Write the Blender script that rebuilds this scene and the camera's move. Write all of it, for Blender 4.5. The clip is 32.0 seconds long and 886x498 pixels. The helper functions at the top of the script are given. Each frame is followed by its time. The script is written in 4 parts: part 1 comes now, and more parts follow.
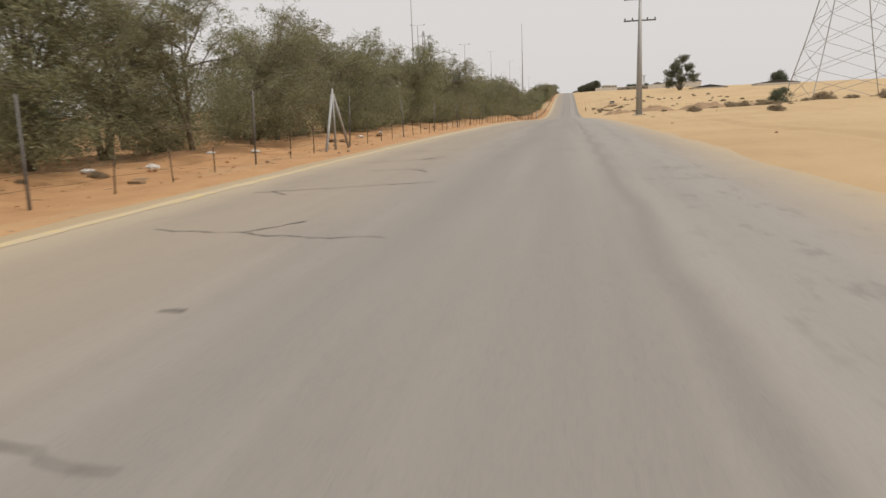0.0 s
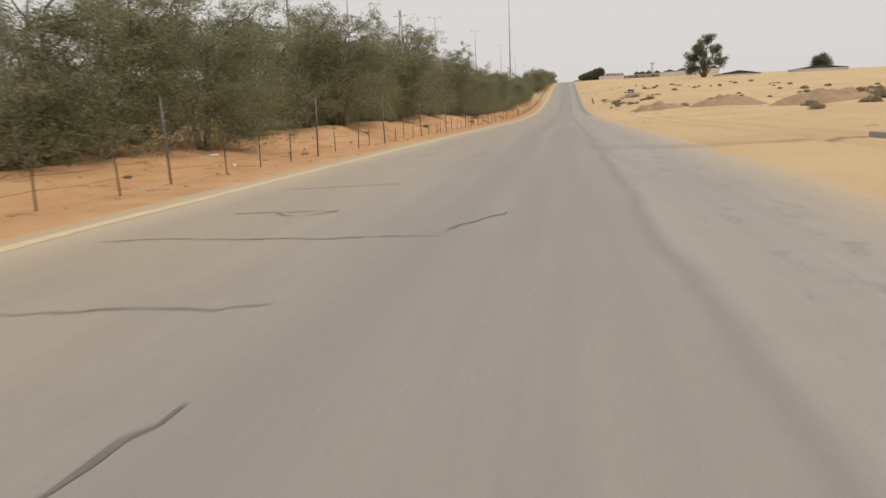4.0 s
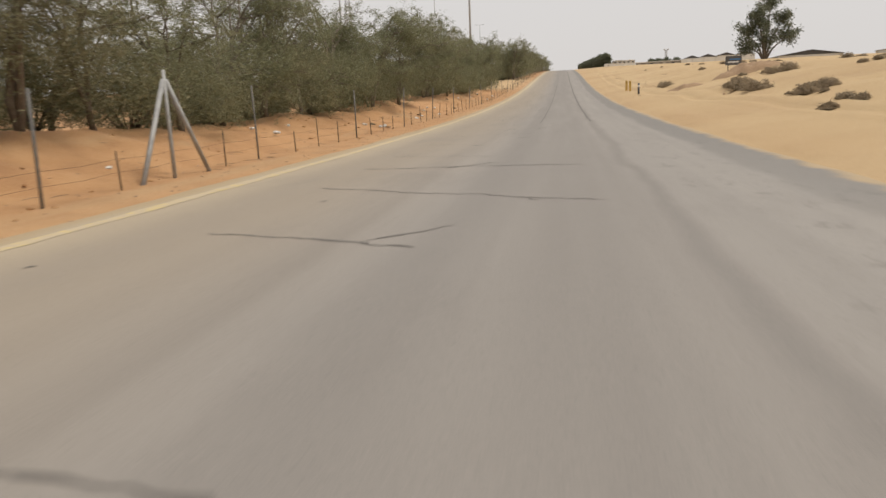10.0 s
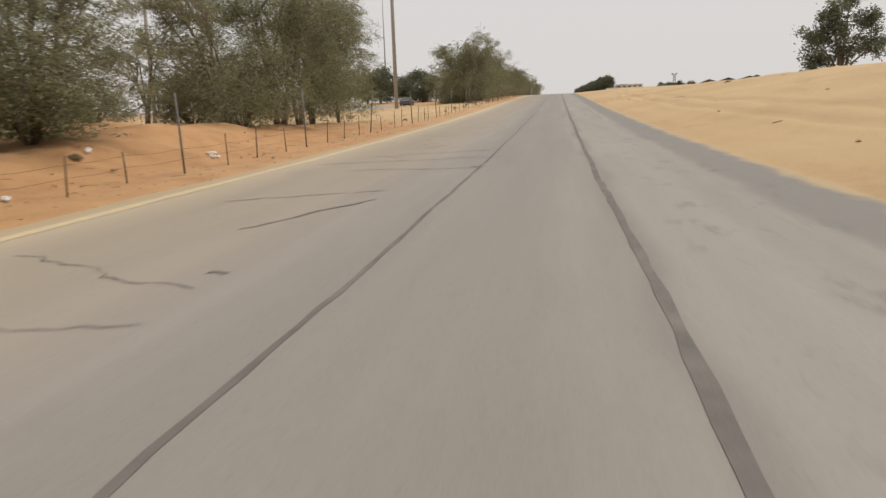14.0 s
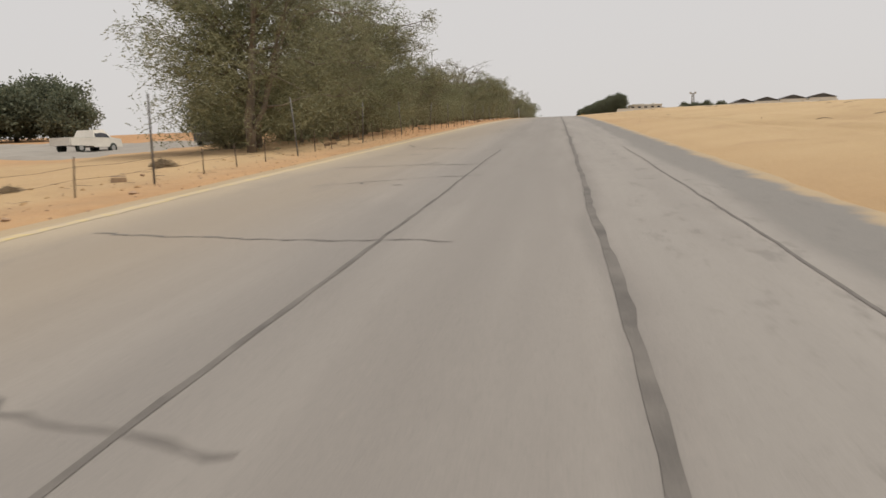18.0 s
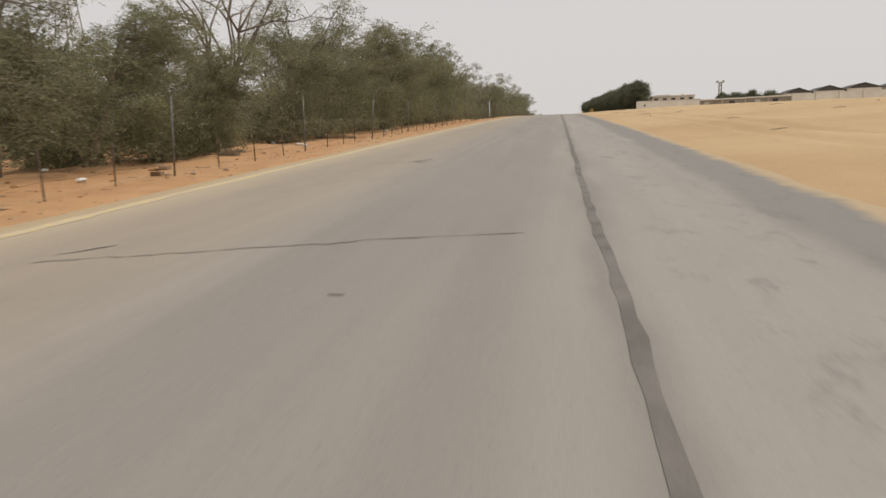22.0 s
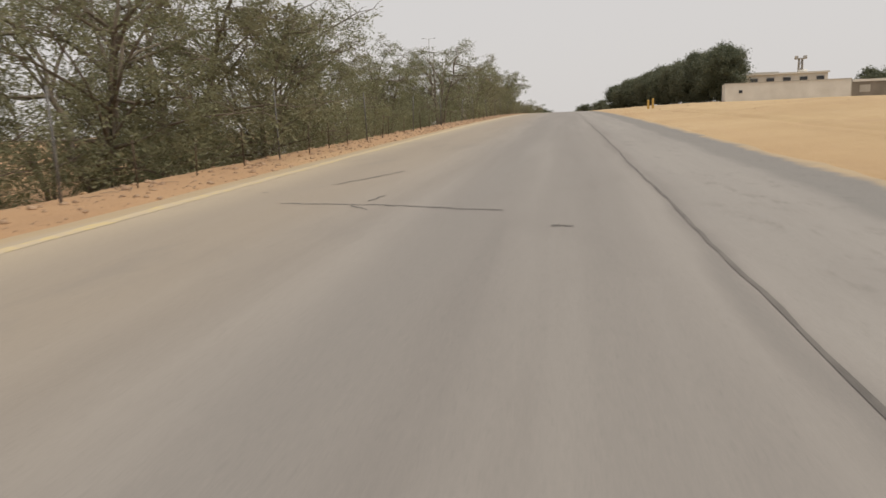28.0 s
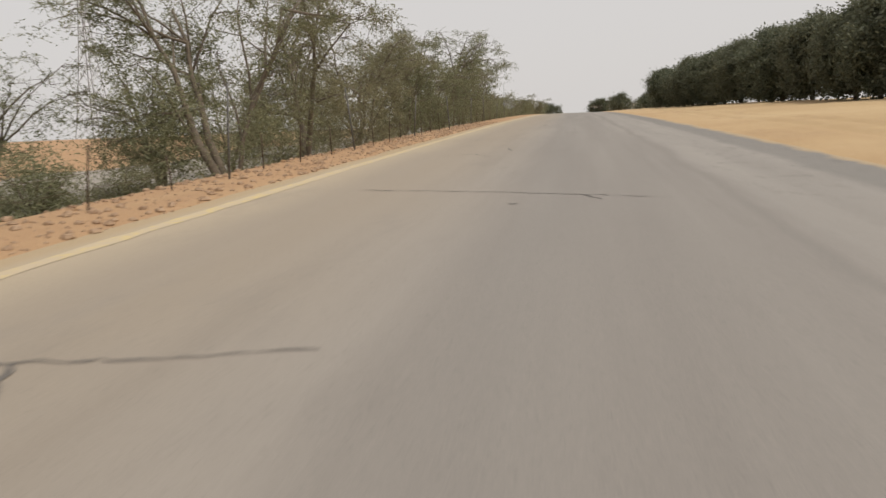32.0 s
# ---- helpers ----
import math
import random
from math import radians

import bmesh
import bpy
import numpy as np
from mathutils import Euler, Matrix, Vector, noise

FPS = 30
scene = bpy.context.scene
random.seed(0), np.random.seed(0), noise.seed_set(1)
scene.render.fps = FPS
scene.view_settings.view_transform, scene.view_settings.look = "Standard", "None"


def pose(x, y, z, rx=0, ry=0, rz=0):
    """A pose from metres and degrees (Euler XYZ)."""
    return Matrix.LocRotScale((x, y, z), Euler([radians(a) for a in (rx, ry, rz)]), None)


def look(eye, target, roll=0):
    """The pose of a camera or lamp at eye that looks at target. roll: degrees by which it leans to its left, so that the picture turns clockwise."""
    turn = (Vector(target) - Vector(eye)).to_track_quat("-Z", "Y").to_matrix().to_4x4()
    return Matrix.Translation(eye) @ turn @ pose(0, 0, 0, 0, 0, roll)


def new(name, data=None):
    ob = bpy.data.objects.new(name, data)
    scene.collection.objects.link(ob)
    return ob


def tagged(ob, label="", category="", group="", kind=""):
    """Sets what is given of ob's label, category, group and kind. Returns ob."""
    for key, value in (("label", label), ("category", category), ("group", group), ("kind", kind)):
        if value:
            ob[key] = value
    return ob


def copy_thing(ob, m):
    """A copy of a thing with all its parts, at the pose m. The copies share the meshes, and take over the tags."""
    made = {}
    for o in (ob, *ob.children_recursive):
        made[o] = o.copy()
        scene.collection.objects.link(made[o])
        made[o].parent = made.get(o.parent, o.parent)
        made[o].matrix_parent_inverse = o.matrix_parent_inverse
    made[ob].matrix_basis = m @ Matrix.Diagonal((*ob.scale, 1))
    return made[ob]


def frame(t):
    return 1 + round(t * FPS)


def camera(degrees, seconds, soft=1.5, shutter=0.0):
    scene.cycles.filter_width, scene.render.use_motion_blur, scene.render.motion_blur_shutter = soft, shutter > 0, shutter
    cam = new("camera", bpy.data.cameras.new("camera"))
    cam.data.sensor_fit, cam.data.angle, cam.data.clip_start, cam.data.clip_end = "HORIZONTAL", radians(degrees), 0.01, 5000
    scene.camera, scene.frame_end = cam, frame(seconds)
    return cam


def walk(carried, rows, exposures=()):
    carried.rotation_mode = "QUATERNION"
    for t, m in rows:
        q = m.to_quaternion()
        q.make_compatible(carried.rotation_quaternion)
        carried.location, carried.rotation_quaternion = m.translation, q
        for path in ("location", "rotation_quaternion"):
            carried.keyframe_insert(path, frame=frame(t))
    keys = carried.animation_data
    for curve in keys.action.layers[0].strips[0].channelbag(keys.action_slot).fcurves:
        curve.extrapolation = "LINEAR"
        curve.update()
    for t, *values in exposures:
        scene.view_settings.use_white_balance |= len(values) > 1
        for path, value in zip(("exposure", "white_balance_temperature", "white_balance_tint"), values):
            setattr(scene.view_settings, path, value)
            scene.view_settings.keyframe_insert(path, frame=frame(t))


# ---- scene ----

# ================= the line of the road =================
# slope of the road every forty metres, from forty metres behind the start
SLOPES = (0.0322, 0.0223, 0.0124, 0.0040, -0.0014, 0.0005, 0.0146, 0.0355, 0.0550, 0.0652, 0.0638, 0.0577, 0.0527, 0.0488, 0.0433, 0.0369, 0.0305, 0.0246, 0.0190, 0.0138, 0.0090, 0.0045, 0.0005, -0.0033, -0.0068, -0.0100, -0.0131, -0.0159, -0.0186, -0.0212, -0.0237, -0.0262, -0.0286)
LINE_Y = np.arange(-40, 1241, 10.0)
LINE_G = np.interp(LINE_Y, np.arange(-40, 1241, 40.0), SLOPES)
LINE_Z = np.concatenate([[0], np.cumsum((LINE_G[1:] + LINE_G[:-1]) * 5)])
LINE_Z -= np.interp(0, LINE_Y, LINE_Z)


def fall(y):
    """Height of the road: a dip, a long climb, and over a rounded crest."""
    return float(np.interp(y, LINE_Y, LINE_Z)) if y < 1240 else float(LINE_Z[-1]) - 0.0286 * (y - 1240)


# ================= camera =================
# Behind the windscreen of a truck that drives up the road; its own bonnet cannot ride along and is left out.
EYE = Matrix.Translation((0.43, -2.25, 0)) @ pose(0, 0, 0, 0.642, 0, -0.917) @ Matrix.Translation((-0.43, 2.25, 0)) @ pose(0, 0, 1.3, 78.2, 2.45, 9.57)
cam = camera(64.0, 32.0, soft=1.5, shutter=0.14)
# seconds, metres along the road, metres aside, nod and turn in degrees
PATH = [
    (0, 0, -0.15, -0.25, 1.1), (0.5, 9.19, -0.159, -0.27, 1.1), (1, 18.38, -0.166, 0.13, 1.09), (1.5, 27.55, -0.175, -0.52, 1.09),
    (2, 36.71, -0.184, -0.38, 1.08), (2.5, 45.86, -0.191, -0.5, 1.08), (3, 54.99, -0.2, -0.38, 1.08), (3.5, 64.12, -0.217, -0.15, 1.07),
    (5.5, 100.5, -0.283, 0.33, 1.05), (6, 109.57, -0.3, 0.22, 1.05), (6.5, 118.62, -0.367, 0.18, 1.03), (7, 127.67, -0.433, -0.4, 1),
    (7.5, 136.7, -0.5, -0.36, 0.98), (8, 145.72, -0.567, -0.2, 0.95), (8.5, 154.73, -0.633, -0.18, 0.93), (9, 163.73, -0.7, -0.46, 0.9),
    (9.5, 172.72, -0.63, -0.46, 0.84), (10, 181.69, -0.56, -0.45, 0.78), (10.5, 190.66, -0.49, -0.08, 0.71), (11, 199.61, -0.42, -0.05, 0.65),
    (11.5, 208.55, -0.35, -0.17, 0.59), (12, 217.48, -0.28, -0.13, 0.53), (12.5, 226.39, -0.21, -0.2, 0.46), (13, 235.3, -0.14, -0.26, 0.4),
    (13.5, 244.18, -0.07, -0.19, 0.4), (14, 253.03, 0, -0.25, 0.39), (14.5, 261.84, 0.042, -0.02, 0.39), (16.5, 296.72, 0.208, 0.33, 0.38),
    (17, 305.36, 0.25, 0.22, 0.38), (17.5, 313.95, 0.238, 0.02, 0.37), (18, 322.51, 0.225, 0.04, 0.37), (18.5, 331.04, 0.213, 0.06, 0.37),
    (19, 339.53, 0.1, 0.28, 0.37), (19.5, 347.98, 0.05, -0.15, 0.36), (20, 356.4, 0, 0.3, 0.36), (20.5, 364.8, 0.125, -0.3, 0.36),
    (21, 373.19, 0.25, -0.38, 0.37), (21.5, 381.57, 0.25, -0.5, 0.38), (22, 389.95, 0.25, -0.25, 0.38), (22.5, 398.32, 0.25, -0.25, 0.39),
    (23, 406.69, 0.25, -0.22, 0.39), (23.5, 415.05, 0.175, -0.4, 0.4), (24, 423.4, 0.1, -0.23, 0.4), (24.5, 431.75, 0.05, -0.2, 0.46),
    (26.5, 465.07, -0.15, -0.35, 0.71), (27, 473.39, -0.2, -0.35, 0.78), (27.5, 481.7, -0.4, -0.34, 0.84), (28, 490, -0.6, -0.53, 0.9),
    (28.5, 498.3, -0.65, -0.31, 0.99), (29, 506.59, -0.7, -0.44, 1.07), (29.5, 514.87, -0.75, -0.35, 1.16), (30, 523.15, -0.8, -0.53, 1.25),
    (30.5, 531.42, -0.9, -0.58, 1.34), (31, 539.69, -1, -0.39, 1.43), (31.5, 547.95, -1.2, -0.44, 1.51), (32, 556.2, -1.4, -0.44, 1.6),
]
walk(cam, [(t, pose(x, s, fall(s), math.degrees(math.atan(np.interp(s, LINE_Y, LINE_G))) + nod, 0, turn) @ EYE) for t, s, x, nod, turn in PATH],
     [(0.0, 0.04), (14.0, 0.03), (17.0, -0.02), (32.0, -0.03)])

# ================= sky and sun =================
SUN_EL, SUN_AZ = radians(62), radians(104)      # azimuth clockwise from +y
world = bpy.data.worlds.new("world")
scene.world = world
world.use_nodes = True
wt = world.node_tree
wt.nodes.clear()
w_out = wt.nodes.new("ShaderNodeOutputWorld")
w_bg = wt.nodes.new("ShaderNodeBackground")
w_sky = wt.nodes.new("ShaderNodeTexSky")
w_sky.sky_type = "NISHITA"
w_sky.sun_disc = False
w_sky.sun_elevation, w_sky.sun_rotation = SUN_EL, SUN_AZ
w_sky.dust_density, w_sky.air_density, w_sky.ozone_density = 6.0, 1.0, 1.0
w_haze = wt.nodes.new("ShaderNodeMix")
w_haze.data_type = "RGBA"
w_haze.inputs[0].default_value = 0.88
w_haze.inputs[7].default_value = (7.45, 7.15, 6.95, 1)      # dusty pale haze
wt.links.new(w_sky.outputs[0], w_haze.inputs[6])
wt.links.new(w_haze.outputs[2], w_bg.inputs[0])
w_bg.inputs[1].default_value = 0.1
wt.links.new(w_bg.outputs[0], w_out.inputs[0])

sun = new("sun", bpy.data.lights.new("sun", "SUN"))
sun.data.energy, sun.data.angle, sun.data.color = 2.3, radians(12), (1.0, 0.96, 0.87)
sun_from = Vector((math.sin(SUN_AZ) * math.cos(SUN_EL), math.cos(SUN_AZ) * math.cos(SUN_EL), math.sin(SUN_EL)))
sun.matrix_world = look(sun_from * 60, (0, 0, 0))


# ================= materials =================
def nodes_of(name):
    m = bpy.data.materials.new(name)
    m.use_nodes = True
    nt = m.node_tree
    return m, nt, nt.nodes["Principled BSDF"]


def noise_of(nt, scale, detail=4.0, rough=0.55, coord="Position", stretch=None):
    if coord == "Position":
        src = nt.nodes.new("ShaderNodeNewGeometry").outputs["Position"]
    else:
        src = nt.nodes.new("ShaderNodeTexCoord").outputs["Object"]
    if stretch:
        mp = nt.nodes.new("ShaderNodeMapping")
        mp.inputs["Scale"].default_value = stretch
        nt.links.new(src, mp.inputs[0])
        src = mp.outputs[0]
    n = nt.nodes.new("ShaderNodeTexNoise")
    n.inputs["Scale"].default_value, n.inputs["Detail"].default_value = scale, detail
    n.inputs["Roughness"].default_value = rough
    nt.links.new(src, n.inputs["Vector"])
    return n.outputs["Fac"]


def ramp_of(nt, fac, stops):
    r = nt.nodes.new("ShaderNodeValToRGB")
    el = r.color_ramp.elements
    el[0].position, el[0].color = stops[0][0], (*stops[0][1], 1)
    el[1].position, el[1].color = stops[-1][0], (*stops[-1][1], 1)
    for p, c in stops[1:-1]:
        e = el.new(p)
        e.color = (*c, 1)
    nt.links.new(fac, r.inputs[0])
    return r.outputs[0]


def mix_of(nt, fac, a, b, mode="MIX"):
    m = nt.nodes.new("ShaderNodeMix")
    m.data_type, m.blend_type = "RGBA", mode
    for sock, v in ((m.inputs[0], fac), (m.inputs[6], a), (m.inputs[7], b)):
        if isinstance(v, (int, float)):
            sock.default_value = v
        elif isinstance(v, tuple):
            sock.default_value = (*v, 1)
        else:
            nt.links.new(v, sock)
    return m.outputs[2]


def range_of(nt, v, a, b, c=0.0, d=1.0, smooth=True):
    m = nt.nodes.new("ShaderNodeMapRange")
    m.interpolation_type = "SMOOTHSTEP" if smooth else "LINEAR"
    for k, x in zip((1, 2, 3, 4), (a, b, c, d)):
        m.inputs[k].default_value = x
    nt.links.new(v, m.inputs[0])
    return m.outputs[0]


def math_of(nt, op, a, b=0.0):
    m = nt.nodes.new("ShaderNodeMath")
    m.operation = op
    for sock, v in zip(m.inputs, (a, b)):
        if isinstance(v, (int, float)):
            sock.default_value = v
        else:
            nt.links.new(v, sock)
    return m.outputs[0]


def axis_of(nt, axis):
    s = nt.nodes.new("ShaderNodeSeparateXYZ")
    nt.links.new(nt.nodes.new("ShaderNodeNewGeometry").outputs["Position"], s.inputs[0])
    return s.outputs[axis]


def bump_of(nt, bsdf, height, strength=0.3, dist=0.02):
    b = nt.nodes.new("ShaderNodeBump")
    b.inputs["Strength"].default_value, b.inputs["Distance"].default_value = strength, dist
    nt.links.new(height, b.inputs["Height"])
    nt.links.new(b.outputs[0], bsdf.inputs["Normal"])


def surface(name, dark, light, scale=8.0, rough=0.8, metal=0.0, fine=90.0, bump=0.2, dist=0.01, coord="Position"):
    m, nt, b = nodes_of(name)
    big, small = noise_of(nt, scale, coord=coord), noise_of(nt, fine, 3.0, coord=coord)
    c = ramp_of(nt, big, [(0.3, dark), (0.7, light)])
    c = mix_of(nt, 0.35, c, ramp_of(nt, small, [(0.3, tuple(x * 0.7 for x in dark)), (0.7, light)]))
    nt.links.new(c, b.inputs["Base Color"])
    b.inputs["Roughness"].default_value, b.inputs["Metallic"].default_value = rough, metal
    if bump:
        bump_of(nt, b, small, bump, dist)
    return m


def sand_material():
    m, nt, b = nodes_of("desert sand")
    x, along = axis_of(nt, 0), axis_of(nt, 1)
    big, mid, fine = noise_of(nt, 0.09, 4), noise_of(nt, 0.9, 5), noise_of(nt, 30, 4, 0.7)
    red = ramp_of(nt, mid, [(0.25, (0.29, 0.138, 0.060)), (0.5, (0.41, 0.212, 0.092)), (0.75, (0.47, 0.265, 0.125))])
    pale = ramp_of(nt, big, [(0.28, (0.375, 0.262, 0.138)), (0.5, (0.45, 0.328, 0.178)), (0.75, (0.51, 0.382, 0.218))])
    side = range_of(nt, math_of(nt, "ADD", x, math_of(nt, "MULTIPLY", big, 6.0)), -7.0, 12.0)
    lot = math_of(nt, "MULTIPLY", range_of(nt, along, 280, 306), range_of(nt, along, 372, 348, 0.0, 0.85))
    side = math_of(nt, "MAXIMUM", side, math_of(nt, "MULTIPLY", lot, range_of(nt, x, -7.4, -9.5, 0.35, 1.0)))
    brown = math_of(nt, "MULTIPLY", range_of(nt, along, 465, 510, 0.0, 0.65), range_of(nt, x, -6.0, -6.6))
    c = mix_of(nt, brown, mix_of(nt, side, red, pale), (0.36, 0.235, 0.140))
    tyre = noise_of(nt, 0.6, 4, coord="Position", stretch=(1.4, 0.12, 1))
    c = mix_of(nt, range_of(nt, tyre, 0.52, 0.7, 0.0, 0.45), c, (0.44, 0.305, 0.17))
    patch = range_of(nt, noise_of(nt, 0.35, 5, 0.65, stretch=(1, 0.55, 1)), 0.56, 0.68, 0.0, 0.45)
    c = mix_of(nt, patch, c, (0.34, 0.225, 0.125))
    c = mix_of(nt, 0.25, c, ramp_of(nt, fine, [(0.3, (0.26, 0.14, 0.06)), (0.7, (0.66, 0.44, 0.23))]))
    nt.links.new(c, b.inputs["Base Color"])
    b.inputs["Roughness"].default_value = 0.95
    bump_of(nt, b, math_of(nt, "ADD", math_of(nt, "MULTIPLY", mid, 3.0), fine), 0.5, 0.05)
    return m


def road_material():
    m, nt, b = nodes_of("worn asphalt")
    x, along = axis_of(nt, 0), axis_of(nt, 1)
    big, fine = noise_of(nt, 0.25, 4), noise_of(nt, 140, 3, 0.7)
    streak = noise_of(nt, 1.0, 4, stretch=(1.6, 0.05, 1))
    wob = math_of(nt, "ADD", x, math_of(nt, "MULTIPLY", math_of(nt, "SUBTRACT", big, 0.5), 0.7))
    c = ramp_of(nt, streak, [(0.3, (0.225, 0.202, 0.182)), (0.7, (0.31, 0.28, 0.25))])
    # paler, dust-covered left half
    c = mix_of(nt, range_of(nt, wob, -1.6, -4.6, 0.0, 0.75), c, (0.34, 0.272, 0.195))
    c = mix_of(nt, range_of(nt, wob, -4.9, -6.5, 0.0, 0.8), c, (0.50, 0.40, 0.27))
    # darker sealed shoulder and two dark wheel tracks
    c = mix_of(nt, range_of(nt, wob, 0.75, 1.1, 0.0, 0.35), c, (0.33, 0.305, 0.275))
    sealed = math_of(nt, "MULTIPLY", range_of(nt, wob, 2.4, 2.75, 0.0, 0.75), range_of(nt, along, 168, 206))
    c = mix_of(nt, sealed, c, (0.165, 0.155, 0.143))
    for mid, w, k in ((0.68, 0.22, 0.35), (-1.7, 0.9, 0.24), (-0.4, 1.2, 0.2)):
        d = math_of(nt, "ABSOLUTE", math_of(nt, "SUBTRACT", wob, mid))
        f = math_of(nt, "MULTIPLY", range_of(nt, d, w, 0.0, 0.0, k), range_of(nt, streak, 0.3, 0.6, 0.3, 1.0))
        c = mix_of(nt, f, c, (0.085, 0.078, 0.074))
    # scuffed, crumbling patches beside the middle seam
    scuff = math_of(nt, "MULTIPLY", range_of(nt, noise_of(nt, 2.2, 6, 0.75, stretch=(1.3, 0.5, 1)), 0.54, 0.66, 0.0, 0.45), range_of(nt, wob, 0.8, 1.4))
    c = mix_of(nt, scuff, c, (0.13, 0.118, 0.108))
    c = mix_of(nt, range_of(nt, noise_of(nt, 0.8, 6, 0.7, stretch=(1, 0.3, 1)), 0.5, 0.72, 0.0, 0.3), c, (0.19, 0.168, 0.15))
    # sand blown over both edges, in tongues
    tongue = math_of(nt, "ADD", x, math_of(nt, "MULTIPLY", math_of(nt, "SUBTRACT", noise_of(nt, 0.9, 6, 0.65), 0.5), 0.9))
    edge = math_of(nt, "MAXIMUM", range_of(nt, wob, -6.35, -6.8, 0.0, 0.95), range_of(nt, tongue, 3.40, 3.75))
    c = mix_of(nt, edge, c, (0.45, 0.325, 0.178))
    drift = math_of(nt, "MULTIPLY", range_of(nt, tongue, 1.9, 4.0, 0.0, 0.85), range_of(nt, along, 192, 150))
    c = mix_of(nt, drift, c, (0.46, 0.345, 0.21))
    chips = noise_of(nt, 34, 5, 0.75)
    c = mix_of(nt, range_of(nt, chips, 0.56, 0.70, 0.0, 0.4), c, (0.36, 0.32, 0.27))
    c = mix_of(nt, range_of(nt, chips, 0.44, 0.32, 0.0, 0.45), c, (0.10, 0.092, 0.084))
    c = mix_of(nt, 0.25, c, ramp_of(nt, fine, [(0.35, (0.07, 0.065, 0.06)), (0.65, (0.30, 0.27, 0.24))]))
    nt.links.new(c, b.inputs["Base Color"])
    b.inputs["Roughness"].default_value = 0.88
    bump_of(nt, b, fine, 0.25, 0.006)
    return m


def yellow_material():
    m, nt, b = nodes_of("worn yellow road paint")
    n = noise_of(nt, 5.0, 5, 0.7)
    c = mix_of(nt, range_of(nt, n, 0.36, 0.54), (0.55, 0.43, 0.20), (0.47, 0.38, 0.26))
    nt.links.new(c, b.inputs["Base Color"])
    b.inputs["Roughness"].default_value = 0.85
    return m


# The default dusty and deep tones are paled, with haze mixed into the colour.
def leaf_material(name, a, c, t=0.4, dusty=(0.27, 0.235, 0.145), deep=(0.12, 0.125, 0.070)):
    m, nt, b = nodes_of(name)
    g = nt.nodes.new("ShaderNodeNewGeometry")
    col = ramp_of(nt, g.outputs["Random Per Island"], [(0.0, a), (0.6, tuple((p + q) / 2 for p, q in zip(a, c))), (1.0, c)])
    o = nt.nodes.new("ShaderNodeObjectInfo")
    col = mix_of(nt, range_of(nt, o.outputs["Random"], 0.45, 1.0, 0.0, 0.5), col, dusty)
    col = mix_of(nt, range_of(nt, noise_of(nt, 0.8, 3), 0.45, 0.7, 0.0, 0.5), col, deep)
    nt.links.new(col, b.inputs["Base Color"])
    b.inputs["Roughness"].default_value = 0.7
    tr = nt.nodes.new("ShaderNodeBsdfTranslucent")
    nt.links.new(col, tr.inputs[0])
    mx = nt.nodes.new("ShaderNodeMixShader")
    mx.inputs[0].default_value = t
    nt.links.new(b.outputs[0], mx.inputs[1])
    nt.links.new(tr.outputs[0], mx.inputs[2])
    nt.links.new(mx.outputs[0], nt.nodes["Material Output"].inputs[0])
    return m


SAND, ROAD, YELLOW = sand_material(), road_material(), yellow_material()
TAR = surface("faded tar seam", (0.08, 0.071, 0.064), (0.19, 0.17, 0.15), 2.2, 0.85)
BARK = surface("grey brown bark", (0.11, 0.09, 0.066), (0.23, 0.185, 0.14), 5, 0.95, fine=40, bump=0.6, dist=0.02, coord="Object")
# Olive leaf colours paled and greyed: the air's haze is painted into them.
LEAF = leaf_material("haze-paled dusty olive leaves", (0.145, 0.155, 0.080), (0.33, 0.32, 0.185), 0.45)
# Dark green raised well above its own tone to stand in for distance haze.
LEAF_DARK = leaf_material("haze-paled dark green leaves", (0.10, 0.115, 0.074), (0.21, 0.222, 0.142), 0.45, (0.17, 0.17, 0.11), (0.10, 0.11, 0.07))
DRY = leaf_material("dry scrub twigs", (0.28, 0.22, 0.145), (0.44, 0.355, 0.24), 0.45, (0.34, 0.26, 0.165), (0.29, 0.225, 0.15))
CRUST = surface("brown crusted earth", (0.24, 0.150, 0.085), (0.37, 0.25, 0.150), 1.2, 0.95, fine=14, bump=0.6, dist=0.05)
RUST = surface("rusty steel", (0.05, 0.032, 0.022), (0.13, 0.085, 0.055), 14, 0.8, 0.3)
POSTGREY = surface("weathered grey steel", (0.10, 0.095, 0.09), (0.20, 0.19, 0.175), 9, 0.7, 0.3)
GALV = surface("galvanised steel", (0.26, 0.255, 0.25), (0.42, 0.415, 0.40), 6, 0.6, 0.15)
TWIG = surface("pale dry twigs", (0.27, 0.21, 0.145), (0.42, 0.335, 0.235), 6, 0.95, coord="Object")
RUBBER = surface("dusty black rubber", (0.021, 0.026, 0.021), (0.044, 0.051, 0.042), 16, 0.85, fine=34, bump=0.0)
PAVING = surface("dusty grey paving", (0.24, 0.215, 0.185), (0.34, 0.305, 0.26), 0.35, 0.9, fine=25)
WHITEWASH = surface("off-white render", (0.58, 0.54, 0.47), (0.74, 0.70, 0.63), 0.6, 0.9, fine=12)
BLOCKWORK = surface("brown blockwork", (0.17, 0.145, 0.115), (0.27, 0.235, 0.19), 0.7, 0.9, fine=9)
CONCRETE = surface("pale concrete", (0.36, 0.33, 0.28), (0.50, 0.46, 0.40), 0.5, 0.9, fine=12)
ROOFING = surface("dark sheet roofing", (0.06, 0.057, 0.054), (0.11, 0.104, 0.10), 0.8, 0.7)
VOIDGLASS = surface("dark window glass", (0.02, 0.022, 0.025), (0.05, 0.05, 0.055), 2, 0.2)
